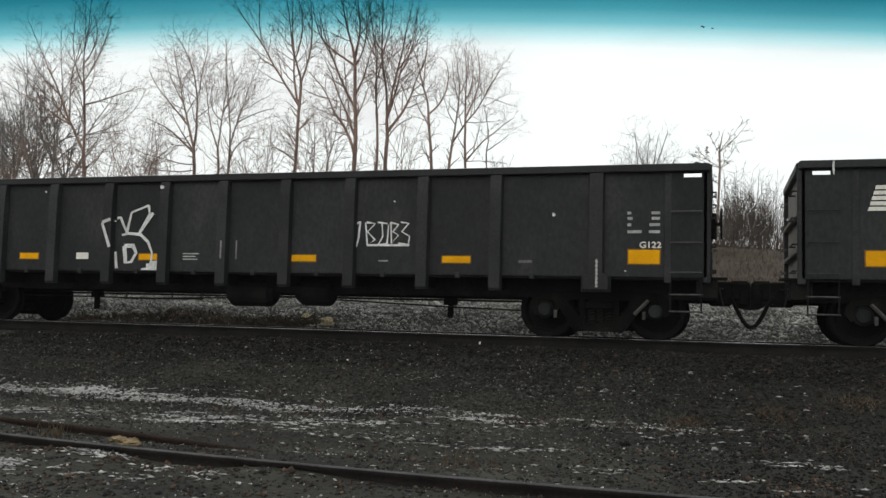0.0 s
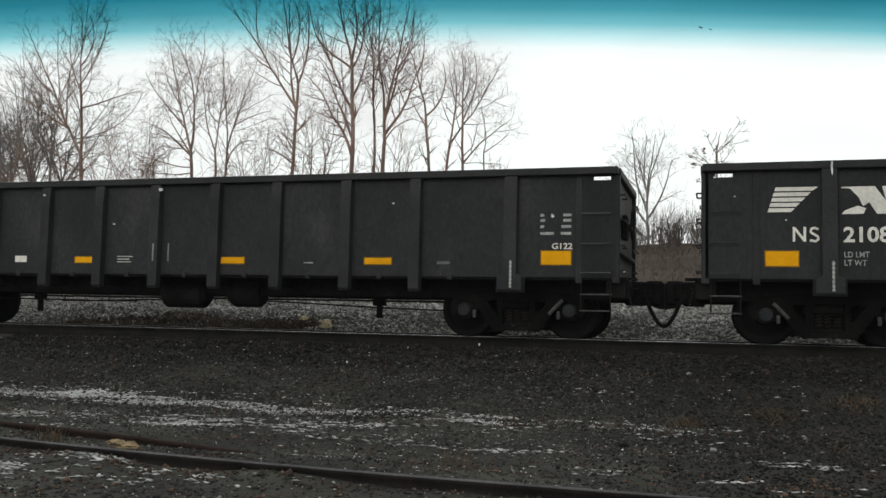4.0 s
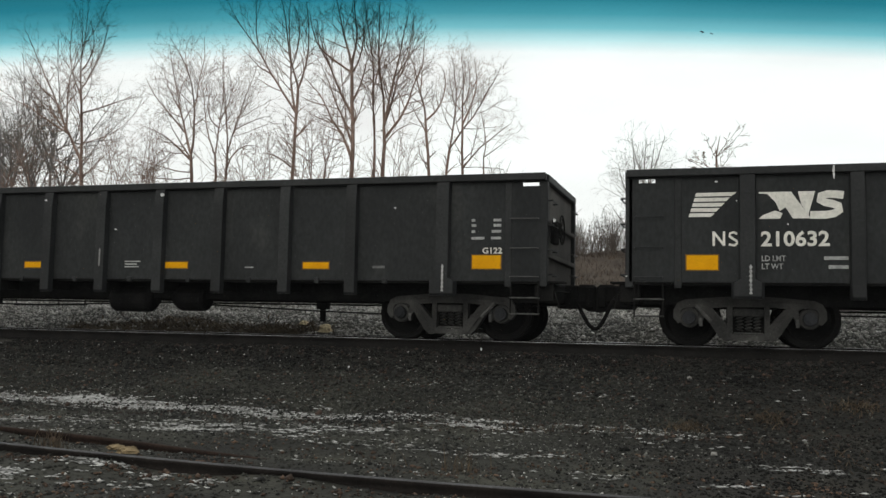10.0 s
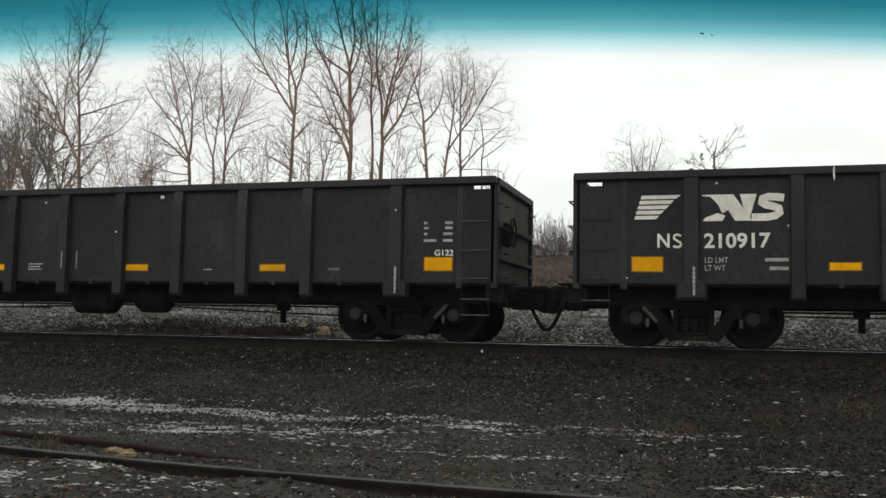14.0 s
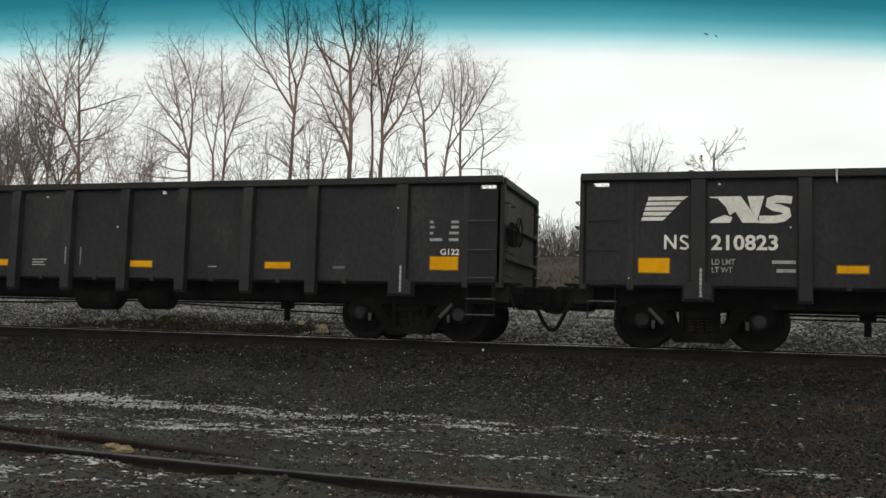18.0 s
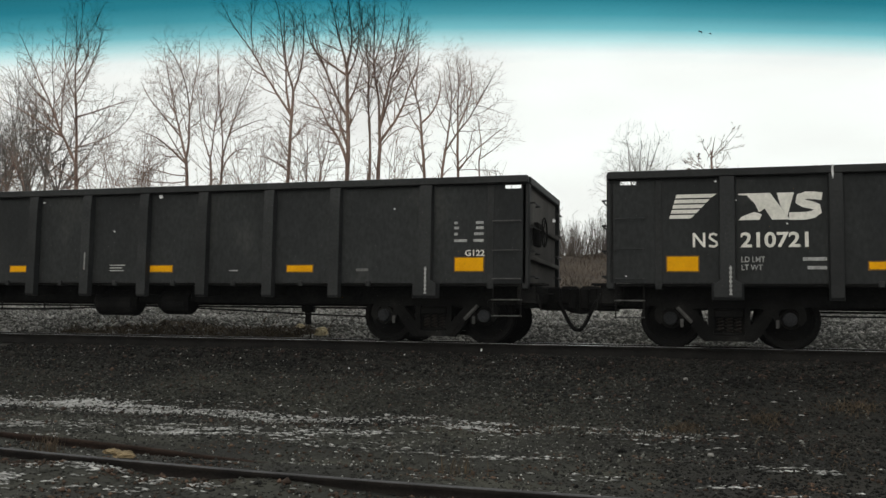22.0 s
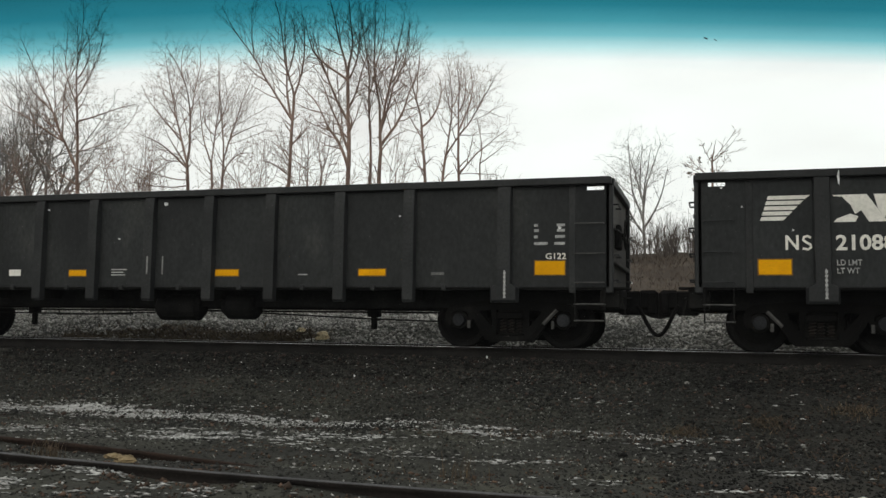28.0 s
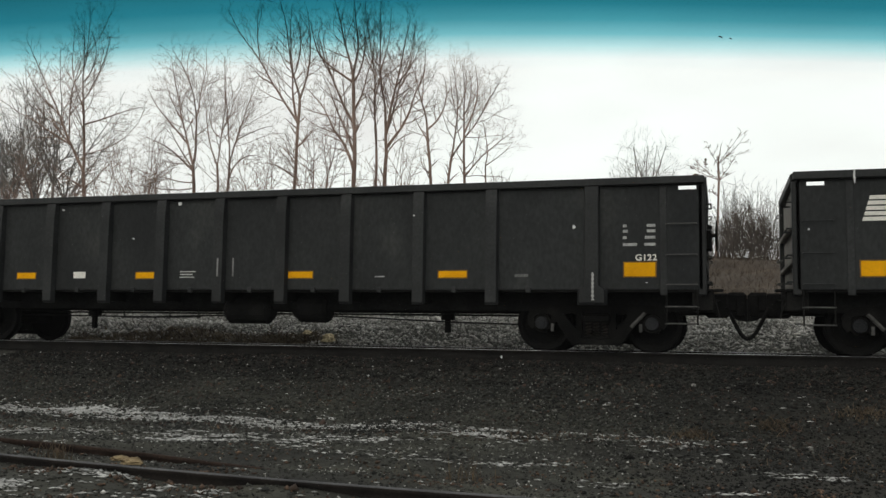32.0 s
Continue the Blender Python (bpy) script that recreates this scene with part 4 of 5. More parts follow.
stones("brown_debris", 11000, -12, 4, -9.5, -0.6, 0.0135, DEBRIS, "rusty brown bark and leaf debris on the cinders", 0.5, lambda x, y: vnoise(x * 0.8, y * 2.6, 31) * 0.7 + vnoise(x * 3, y * 7, 32) * 0.3 > 0.55)
stones("pale_chips", 5600, -13, 4, -10.0, 0.4, 0.0075, WETSTONE, "scattered pale wet stone chips", 0.7, sparse)
stones("pale_bank_chips", 5200, -20, 5, 3.3, 8.0, 0.019, WETSTONE, "scattered snowy pale stones on the bank", 0.8, lambda x, y: ~weedy(x, y))
stones("leaf_litter", 6500, -8.5, -2.0, -7.9, -4.4, 0.014, DEBRIS, "brown leaf litter caught along the siding rails", 0.5, lambda x, y: (np.abs(y - siding_y(x) - 0.1) < 0.42) & (np.abs(y - siding_y(x)) > 0.08) & (vnoise(x * 2.2, y * 3, 57) > 0.42 + 0.03 * (x + 6)))
loose = tagged(new("stone", finish("stone", add_box(bmesh.new(), -0.034, 0.034, -0.028, 0.028, -0.02, 0.03, 0.014), PALESTONE)), "loose pale grey stone lying on the cinders", "stone")
loose.matrix_basis = pose(0.32, -3.7, float(land(0.32, -3.7)) + 0.01, 6, 3, 30)
loose2 = copy_thing(loose, pose(0.07, -1.05, float(land(0.07, -1.05)) + 0.01, -8, 4, 75))

# old snow: thin broken sheets that lie in streaks along the tracks
sx, sy = np.arange(-12.5, 3.5, 0.03), np.arange(-9.5, -1.0, 0.026)
mx, my = np.meshgrid(sx, sy)
toe = -2.5 + toe_shift(mx) * 0.52 + 0.1 * np.clip((-mx - 4) / 5, 0, 1)
streak = vnoise(mx * 0.8, my * 4.5, 21) * 0.4 + vnoise(mx * 2.0, my * 13, 22) * 0.32 + vnoise(mx * 5.5, my * 32, 23) * 0.52 + ran.uniform(-0.18, 0.18, mx.shape)
strip = np.exp(-(((my - toe + 0.14) / 0.4) ** 2)) * np.clip((1.2 - mx) / 3.0, 0, 1) * np.clip(0.46 + 0.058 * (-mx - 2), 0.4, 0.72)
edge = np.exp(-(((my - toe) / 0.06) ** 2)) * np.clip((1.4 - mx) / 1.6, 0, 1) * 0.8
middle = np.exp(-(((my + 3.7) / 0.6) ** 2)) * np.clip((-mx - 1.2) / 4, 0, 1) * 0.42
front = np.clip((-my - 6.6) / 0.5, 0, 1) * np.clip((-mx - 3.2) / 2.0, 0, 1) * 0.2
for cx, cy, rx, ry, k in ((-0.76, -5.3, 0.45, 0.18, 0.5), (0.37, -5.42, 0.34, 0.12, 0.58), (-4.64, -6.5, 0.3, 0.13, 0.62), (-5.9, -6.95, 0.55, 0.22, 0.48), (-3.7, -4.9, 0.5, 0.14, 0.4), (-2.0, -4.3, 0.8, 0.1, 0.36), (1.2, -4.4, 0.6, 0.12, 0.3), (0.9, -5.9, 0.5, 0.2, 0.36), (-0.3, -3.4, 0.8, 0.1, 0.34), (-6.3, -7.25, 0.6, 0.3, 0.62), (-5.2, -6.9, 0.5, 0.16, 0.5), (-4.0, -6.75, 0.35, 0.12, 0.5)):
    front = np.maximum(front, k * np.exp(-(((mx - cx) / rx) ** 2) - ((my - cy) / ry) ** 2))
rail_gap = np.zeros_like(mx, bool)
front_line = siding_y(mx)
rail_gap |= np.abs(my - front_line) < 0.09
mask = (np.maximum.reduce([strip, edge, middle, front]) + streak - 1.12)
mask[rail_gap] = -1
sv = np.stack([mx.ravel(), my.ravel(), (land(mx, my) + 0.008 + np.clip(mask, 0, 0.3) * 0.07).ravel()], 1)
nx = len(sx)
ii = (np.arange(len(sy) - 1)[:, None] * nx + np.arange(nx - 1)[None, :])
keep = (mask[:-1, :-1] > 0.17) & (mask[1:, 1:] > 0.1)
ii = ii[keep].ravel()
sf = np.stack([ii, ii + 1, ii + 1 + nx, ii + nx], 1)
used = np.unique(sf)
remap = np.full(len(sv), -1)
remap[used] = np.arange(len(used))
tagged(new("snow", raw_mesh("snow", sv[used], remap[sf], SNOW)), "old dirty snow left in streaks along the tracks", "snow", kind="stuff")
# loose grains and thin crusts round the sheets
odds = np.clip(mask + 0.22, 0, 0.5).ravel() ** 2.3
pick = ran.choice(mask.size, 14000, p=odds / odds.sum())
fx, fy = mx.ravel()[pick] + ran.uniform(-0.02, 0.02, len(pick)), my.ravel()[pick] + ran.uniform(-0.014, 0.014, len(pick))
fs = np.minimum(np.exp(ran.normal(0, 0.4, len(pick))), 1.7)
fv = OCTA_V[None] * (1 + ran.uniform(-0.3, 0.3, (len(pick), 6, 3))) * (fs[:, None] * np.array([[0.03, 0.009, 0.006]]))[:, None, :]
fv += np.stack([fx, fy, land(fx, fy) + 0.010], 1)[:, None, :]
ff = (np.arange(len(pick))[:, None, None] * 6 + OCTA_F[None]).reshape(-1, 3)
tagged(new("snow_grains", raw_mesh("snow_grains", fv.reshape(-1, 3), ff, SNOWGRAIN)), "scattered grains and thin crusts of old snow", "snow", kind="stuff")


def blades(name, xy, height, mat, label, width=0.006, lean=0.35, category="grass"):
    """Dead grass: one bent blade of two quads at every point."""
    n = len(xy)
    x, y = xy[:, 0], xy[:, 1]
    h = height * ran.uniform(0.4, 1.15, n)
    a, b = ran.uniform(0, 6.283, n), ran.uniform(0, 6.283, n)
    w = np.stack([np.cos(a), np.sin(a), np.zeros(n)], 1) * (width * ran.uniform(0.6, 1.4, n))[:, None]
    tip = np.stack([np.cos(b), np.sin(b), np.zeros(n)], 1) * (h * lean * ran.uniform(0.2, 1.5, n))[:, None]
    p0 = np.stack([x, y, land(x, y) - 0.01], 1)
    p1 = p0 + tip * 0.35 + np.stack([0 * h, 0 * h, h * 0.6], 1)
    p2 = p0 + tip + np.stack([0 * h, 0 * h, h], 1)
    v = np.stack([p0 - w, p0 + w, p1 + w * 0.8, p1 - w * 0.8, p2 + w * 0.25, p2 - w * 0.25], 1).reshape(-1, 3)
    k = np.arange(n)[:, None] * 6
    f = np.concatenate([k + np.array([[0, 1, 2, 3]]), k + np.array([[3, 2, 4, 5]])])
    return tagged(new(name, raw_mesh(name, v, f, mat)), label, category, kind="stuff")


def spots(n, cx, cy, rx, ry):
    return np.stack([ran.normal(cx, rx, n), ran.normal(cy, ry, n)], 1)


def patchy(n, x0, x1, y0, y1):
    """Points that gather in uneven patches."""
    x, y = ran.uniform(x0, x1, n), ran.uniform(y0, y1, n)
    k = weedy(x, y)
    return np.stack([x[k], y[k]], 1)


blades("dead_grass", np.concatenate([spots(260, 0.05, -2.45, 0.14, 0.1), spots(220, 1.04, -2.1, 0.14, 0.1), spots(240, 2.15, -1.75, 0.15, 0.1), spots(40, 1.6, -3.4, 0.4, 0.25), spots(30, 1.9, -4.3, 0.35, 0.15), spots(90, -1.2, -2.9, 0.5, 0.1)]), 0.085, RUSTGRASS, "small rusty tufts of dead grass on the cinders", 0.006, 1.3)
blades("dry_stalks", np.concatenate([spots(44, -2.1, -5.62, 0.1, 0.06), spots(70, -6.35, -6.2, 0.07, 0.06), spots(12, -3.0, -5.4, 0.4, 0.1)]), 0.27, RUSTGRASS, "thin dry brown weed stalks by the siding", 0.004, 0.4, "weeds")
blades("flat_straw", spots(36, -2.35, -5.98, 0.16, 0.05), 0.05, STRAW, "flattened pale straw beside the siding rail", 0.005, 5.0)
blades("bank_grass", np.stack([ran.uniform(-34, 9, 27000), ran.uniform(9.3, 22.5, 27000)], 1), 0.24, STRAW, "matted brown dead grass on the bank", 0.007, 1.2)
blades("dead_weeds", np.concatenate([spots(380, -8.6, 4.35, 0.34, 0.2), patchy(9000, -14.5, -7.8, 3.2, 5.3)]), 0.1, WEEDS, "brown and tan dead weeds on the stones", 0.012, 1.6, "weeds")
blades("track_weeds", np.concatenate([spots(90, -13.2, 4.6, 0.9, 0.5), spots(50, -10.6, 4.4, 0.8, 0.4), spots(70, -8.3, 4.4, 0.36, 0.22)]), 0.18, RUSTGRASS, "brown weeds at the foot of the far bank", 0.012, 0.8, "weeds")


def lump(name, size, seed, mat, label, category, m):
    """An uneven clod."""
    bm = bmesh.new()
    bmesh.ops.create_icosphere(bm, subdivisions=3, radius=1)
    for v in bm.verts:
        k = 1 + 0.45 * (noise.noise(v.co * 1.8 + Vector((seed, 0, 0))) + 0.5 * noise.noise(v.co * 4.5 + Vector((0, seed, 0))))
        v.co = Vector((v.co.x * size[0] * k, v.co.y * size[1] * k, max(v.co.z * k, -0.35) * size[2]))
    ob = tagged(new(name, finish(name, bm, mat)), label, category)
    ob.matrix_basis = m
    return ob


lump("straw_clump", (0.16, 0.14, 0.13), 3, OCHRE, "pale ochre clump of matted straw beside the track", "clump", pose(-7.62, 4.3, float(land(-7.62, 4.3)) + 0.06))
lump("straw_clump", (0.1, 0.08, 0.07), 5, OCHRE, "small ochre clump of matted straw on the stones", "clump", pose(-8.3, 4.75, float(land(-8.3, 4.75)) + 0.05))
lump("clump", (0.13, 0.09, 0.05), 8, TANLEAF, "small heap of tan dead leaves between siding rails", "leaves", pose(-5.85, -5.6, float(land(-5.85, -5.6)) + 0.02))
lump("clump", (0.1, 0.07, 0.04), 11, TANLEAF, "small heap of tan dead leaves between siding rails", "leaves", pose(-6.2, -5.3, float(land(-6.2, -5.3)) + 0.02))


# ---- bare trees ----
def grow(seed, start, height, leaders, spread, r0, fork, fine=0.2, busy=0.92, rise=0.06, reach=1.0, limbs=()):
    """Segments (foot, tip, radii, level, limb) of a bare tree."""
    rng = random.Random(seed)
    gauss, uni = rng.gauss, rng.uniform
    segs = []

    def child(q, d, angle, length, r, level, limb):
        ux, uy, uz = gauss(0, 1), gauss(0, 1), gauss(0, 1)
        cx, cy, cz = d[1] * uz - d[2] * uy, d[2] * ux - d[0] * uz, d[0] * uy - d[1] * ux
        k = 1 / (math.sqrt(cx * cx + cy * cy + cz * cz) + 1e-9)
        c, e = math.cos(angle), math.sin(angle) * k
        branch(q, (d[0] * c + cx * e, d[1] * c + cy * e, d[2] * c + cz * e), length, r, level, limb)

    def branch(p, d, length, r, level, limb):
        n = max(5 if limbs else 2, int(length / ((0.5, 0.3, 0.2, 0.16, 0.14, 0.12) if limbs else (0.5, 0.4, 0.26, 0.2, 0.17, 0.15))[min(level, 5)]))
        step, wob = length / n, 0.06 + 0.028 * level
        lift = rise if level < 2 else rise * (0.6 if limbs else 0.45)
        for i in range(n):
            dx, dy, dz = d[0] + gauss(0, wob), d[1] + gauss(0, wob), d[2] + gauss(0, wob) + lift
            k = 1 / math.sqrt(dx * dx + dy * dy + dz * dz)
            d = (dx * k, dy * k, dz * k)
            q = (p[0] + d[0] * step, p[1] + d[1] * step, p[2] + d[2] * step)
            ra, rb = r * (1 - 0.8 * i / n) + 0.004, r * (1 - 0.8 * (i + 1) / n) + 0.004
            segs.append((p, q, ra, rb, level, limb))
            t = (i + 1) / n
            if t > 0.1 and rng.random() < busy * ((0.7 if limbs else 0.62) if level == 1 else 0.9) and level < 5:
                kid = uni(0.3, 0.68) * length * (1 - 0.72 * t) * (reach if level == 1 else 1)
                if kid > fine:
                    child(q, d, radians(uni(26, 64) if limbs else uni(28, 66)), kid, max(0.0035, rb * uni(0.46, 0.66)), level + 1, limb)
            p = q

    m = max(2, int(height * fork / 0.6))
    prev = tuple(start)
    lean = (gauss(0, 0.02), gauss(0, 0.02))
    for i in range(m):
        q = (prev[0] + height * fork / m * lean[0] + gauss(0, 0.02), prev[1] + height * fork / m * lean[1] + gauss(0, 0.02), prev[2] + height * fork / m)
        segs.append((prev, q, r0 * (1 - 0.3 * i / m), r0 * (1 - 0.3 * (i + 1) / m), 0, -1))
        prev = q
        if fork > 0.2 and i > m * 0.4 and rng.random() < 0.75:
            child(q, (0, 0, 1), radians(uni(50, 80)), height * uni(0.1, 0.26), 0.02, 3, -1)
    if limbs:
        # the trunk goes on from here as its limbs, each leaving at its own height
        stem = [s[0] for s in segs if s[4] == 0] + [prev]
        for k, (share, lean_deg, length) in enumerate(limbs):
            z = min(share, fork) * height + start[2]
            foot = min(stem, key=lambda c: abs(c[2] - z))
            if share > fork:
                foot = (prev[0] + gauss(0, 0.03), prev[1], z)
            t, away = radians(lean_deg), gauss(0, 0.22)
            d = (math.sin(t), away, math.cos(t))
            n = 1 / math.sqrt(1 + away * away)
            branch(foot, (d[0] * n, d[1] * n, d[2] * n), length, r0 * (0.56 if k == 0 else 0.22 + 0.022 * length), 1, k)
        return segs
    turn = uni(0, 6.28)
    for k in range(leaders):
        a = turn + 2 * math.pi * (k + 0.4 * rng.random()) / leaders
        t = radians(spread * uni(0.3, 1.0)) if k or leaders == 1 else radians(4)
        branch(prev, (math.sin(t) * math.cos(a), math.sin(t) * math.sin(a), math.cos(t)), height * (1 - fork) * (uni(0.78, 0.98) if k else 1.0), r0 * 0.62 / (leaders ** 0.22) * (1 if k else 1.15), 1, k)
    return segs


def bars(name, segs, mat):
    """One mesh of tapering bars; thin ones have three sides."""
    verts, faces, count = [], [], 0
    for sides, test in ((6, lambda s: s[2] > 0.05), (4, lambda s: 0.02 < s[2] <= 0.05), (3, lambda s: s[2] <= 0.02)):
        part_ = [s for s in segs if test(s)]
        if not part_:
            continue
        p = np.array([s[0] for s in part_])
        q = np.array([s[1] for s in part_])
        ra, rb = np.array([s[2] for s in part_]), np.array([s[3] for s in part_])
        d = q - p
        d /= np.linalg.norm(d, axis=1)[:, None] + 1e-9
        ref = np.where(np.abs(d[:, 2:3]) > 0.9, np.array([[1.0, 0, 0]]), np.array([[0, 0, 1.0]]))
        u = np.cross(d, ref)
        u /= np.linalg.norm(u, axis=1)[:, None] + 1e-9
        w = np.cross(d, u)
        rings = []
        for c, r in ((p, ra), (q, rb)):
            for k in range(sides):
                a = 2 * math.pi * k / sides
                rings.append(c + (u * math.cos(a) + w * math.sin(a)) * r[:, None])
        v = np.stack(rings, 1).reshape(-1, 3)
        base = np.arange(len(part_))[:, None] * 2 * sides + count
        for k in range(sides):
            j = (k + 1) % sides
            faces.append(base + np.array([[k, j, sides + j, sides + k]]))
        verts.append(v)
        count += len(v)
    return raw_mesh(name, np.concatenate(verts), np.concatenate(faces), mat)


def tree(x, y, top, leaders, spread, r0, fork, seed, mat, label, fine=0.2, busy=0.92, rise=0.06, reach=1.0, leaves=0, limbs=()):
    foot = float(land(x, y)) - 0.15
    segs = grow(seed, (0, 0, 0), top - foot, leaders, spread, r0, fork, fine, busy, rise, reach, limbs)
    ob = tagged(new("tree"), label, "tree", "bare trees on the bank")
    ob.matrix_basis = pose(x, y, foot)
    part("trunk", bars("trunk", [s for s in segs if s[4] == 0], mat), mat, ob)
    for k in range(leaders):
        part("limb", bars("limb", [s for s in segs if s[5] == k and s[4] in (1, 2)], mat), mat, ob)
    twigs = [s for s in segs if s[4] > 2]
    if twigs:
        tagged(part("crown", bars("crown", twigs, mat), mat, ob), kind="stuff")
    if leaves:
        rng = np.random.default_rng(seed)
        tips = [s[1] for s in segs if s[4] > 1 and s[1][2] > (top - foot) * 0.4]
        rng.shuffle(tips)
        v, f = [], []
        for p in tips[:leaves]:
            for _ in range(5):
                c = np.array(p) + rng.normal(0, 0.07, 3)
                e1, e2 = rng.normal(0, 0.032, 3), rng.normal(0, 0.032, 3)
                f.append((len(v), len(v) + 1, len(v) + 2, len(v) + 3))
                v += [c - e1, c - e2, c + e1, c + e2]
        tagged(part("leaves", raw_mesh("leaves", v, f, DRYLEAF), DRYLEAF, ob, "few dry brown leaves still hanging"), kind="stuff")
    return ob


def limbed_tree(x, y, stem, lean, r0, seed, limbs, bark=BARK, label="tall bare brown tree behind the train"):
    """A tall bare tree. stem: the trunk's height; lean: degrees to the side; limbs: parent (-1 for the trunk), share of the
    parent's length where it leaves, lean at its start and at its end in degrees, length."""
    rng = random.Random(seed)
    gauss, uni = rng.gauss, rng.uniform
    segs = []

    def shoot(p, d, length, r, level, limb):
        """A side shoot that turns upwards, and its own shoots."""
        step = (0.3, 0.2, 0.15, 0.12)[level - 2] if level < 6 else 0.12
        n = max(2, round(length / step))
        h, side = length / n, rng.choice((-1, 1))
        for i in range(n):
            wob = 0.075 + 0.025 * level
            d = Vector((d[0] + gauss(0, wob), d[1] + gauss(0, wob), d[2] + gauss(0, wob) + 0.075)).normalized()
            q = (p[0] + d.x * h, p[1] + d.y * h, p[2] + d.z * h)
            segs.append((p, q, max(0.0042, r * (1 - 0.75 * i / n)), max(0.0036, r * (1 - 0.75 * (i + 1) / n)), level, limb))
            left = length * (1 - (i + 1) / n)
            if level < 5 and rng.random() < (0.92, 0.82, 0.52)[level - 2]:
                kid = uni(0.35, 0.75) * left + uni(0.1, 0.3)
                if kid > 0.14:
                    side = -side
                    fork(q, d, side, kid, r * (1 - 0.75 * (i + 1) / n) * 0.62, level + 1, limb)
            p = q

    def fork(p, d, side, length, r, level, limb):
        a = radians(uni(24, 52)) * side
        e = Vector((d[0] * math.cos(a) + d[2] * math.sin(a), d[1] + gauss(0, 0.45), -d[0] * math.sin(a) + d[2] * math.cos(a)))
        shoot(p, e.normalized(), length, max(0.0045, r), level, limb)

    def line(p, a0, a1, length, ra, rb, level, limb, away):
        """A stem or limb whose lean goes evenly from a0 to a1."""
        n = max(3, round(length / 0.28))
        pts, h, wob = [p], length / n, 0.0
        for i in range(n):
            t = (i + 0.5) / n
            wob = wob * 0.7 + gauss(0, 3.4 if level else 1.6)
            a = radians(a0 + (a1 - a0) * t + wob)
            p = (p[0] + math.sin(a) * h, p[1] + away * h, p[2] + math.cos(a) * h)
            pts.append(p)
        for i in range(n):
            segs.append((pts[i], pts[i + 1], ra + (rb - ra) * i / n, ra + (rb - ra) * (i + 1) / n, level, limb))
        return pts

    trunk = line((0, 0, 0), lean, lean, stem, r0, r0 * 0.62, 0, -1, 0.0)
    runs = {-1: (trunk, r0, r0 * 0.62)}
    for k, (parent, share, a0, a1, length) in enumerate(limbs):
        pts, ra, rb = runs[parent]
        i = min(len(pts) - 1, round(share * (len(pts) - 1)))
        r = min((ra + (rb - ra) * share) * 0.88, 0.022 + 0.0105 * length) * (0.5 if abs(a0) > 70 else 1.0)
        runs[k] = (line(pts[i], a0, a1, length, r, 0.012, 1, k, gauss(0, 0.2)), r, 0.012)
    for k, (pts, ra, rb) in runs.items():
        n, side = len(pts) - 1, 1
        total = limbs[k][4] if k >= 0 else stem
        for i in range(1, n + 1):
            t = i / n
            if t < (0.62 if k < 0 else 0.16) or rng.random() > (0.88 if k >= 0 else 0.4):
                continue
            side = -side if rng.random() < 0.8 else side
            d = Vector(pts[i]) - Vector(pts[i - 1])
            kid = min(2.1, (uni(0.22, 0.5) * total * (1 - t) + uni(0.35, 0.8)) * (1.0 if k >= 0 else 0.6))
            fork(pts[i], d.normalized(), side, kid, (ra + (rb - ra) * t) * 0.55, 2, k)
    ob = tagged(new("tree"), label, "tree", "bare trees on the bank")
    ob.matrix_basis = pose(x, y, 3.2)
    root = [((0, 0, float(land(x, y)) - 3.4), (0, 0, 0), r0 * 1.15, r0, 0, -1)]
    part("trunk", bars("trunk", root + [s for s in segs if s[4] == 0], bark), bark, ob)
    for k in range(len(limbs)):
        part("limb", bars("limb", [s for s in segs if s[5] == k and s[4] < 3], bark), bark, ob)
    tagged(part("crown", bars("crown", [s for s in segs if s[4] > 2 or (s[4] == 2 and s[5] < 0)], bark), bark, ob), kind="stuff")


limbed_tree(-28.43, 24.0, 4.7, -2.2, 0.13, 201, ((-1, 1.0, -28, -19, 7.3), (0, 0.24, -14, 20, 5.4), (-1, 1.0, 15, 6, 6.6), (2, 0.12, 86, 25, 4.2), (2, 0.34, 59, 71, 2.6), (0, 0.19, -57, -58, 4.5), (0, 0.41, -51, -36, 3.5), (2, 0.46, -32, 20, 3.7), (2, 0.61, 60, -17, 2.4), (-1, 0.85, 53, 46, 1.9), (-1, 0.82, -57, -61, 2.2), (2, 0.7, 22, 2, 3.2), (1, 0.6, 25, 0, 2.6), (2, 0.5, 50, 20, 3.4), (2, 0.78, 42, 14, 2.6)))
limbed_tree(-22.43, 24.0, 4.8, -0.9, 0.11, 202, ((-1, 1.0, -17, -17, 5.9), (-1, 1.0, 14, -34, 5.8), (1, 0.39, 8, -2, 3.4), (-1, 0.97, -49, -69, 3.4), (-1, 0.84, -88, -67, 3.9), (0, 0.18, -40, -33, 3.7), (0, 0.4, -34, -18, 3.2), (-1, 0.93, -36, -30, 2.8), (1, 0.58, -32, 15, 2.6), (-1, 0.76, -88, -77, 3.8),))
limbed_tree(-21.57, 24.5, 4.8, -0.1, 0.08, 203, ((-1, 1.0, 5, -12, 4.7), (-1, 1.0, -17, -13, 3.6), (0, 0.29, -59, 26, 2.3), (0, 0.38, 26, -22, 3.0),))
limbed_tree(-20.58, 23.6, 4.7, -0.2, 0.08, 204, ((-1, 1.0, 8, 17, 4.6), (-1, 1.0, 5, 0, 4.8), (0, 0.37, 74, 58, 1.8), (-1, 0.81, 12, 122, 2.4), (0, 0.16, 75, 79, 2.1), (0, 0.26, 55, 85, 1.9),))
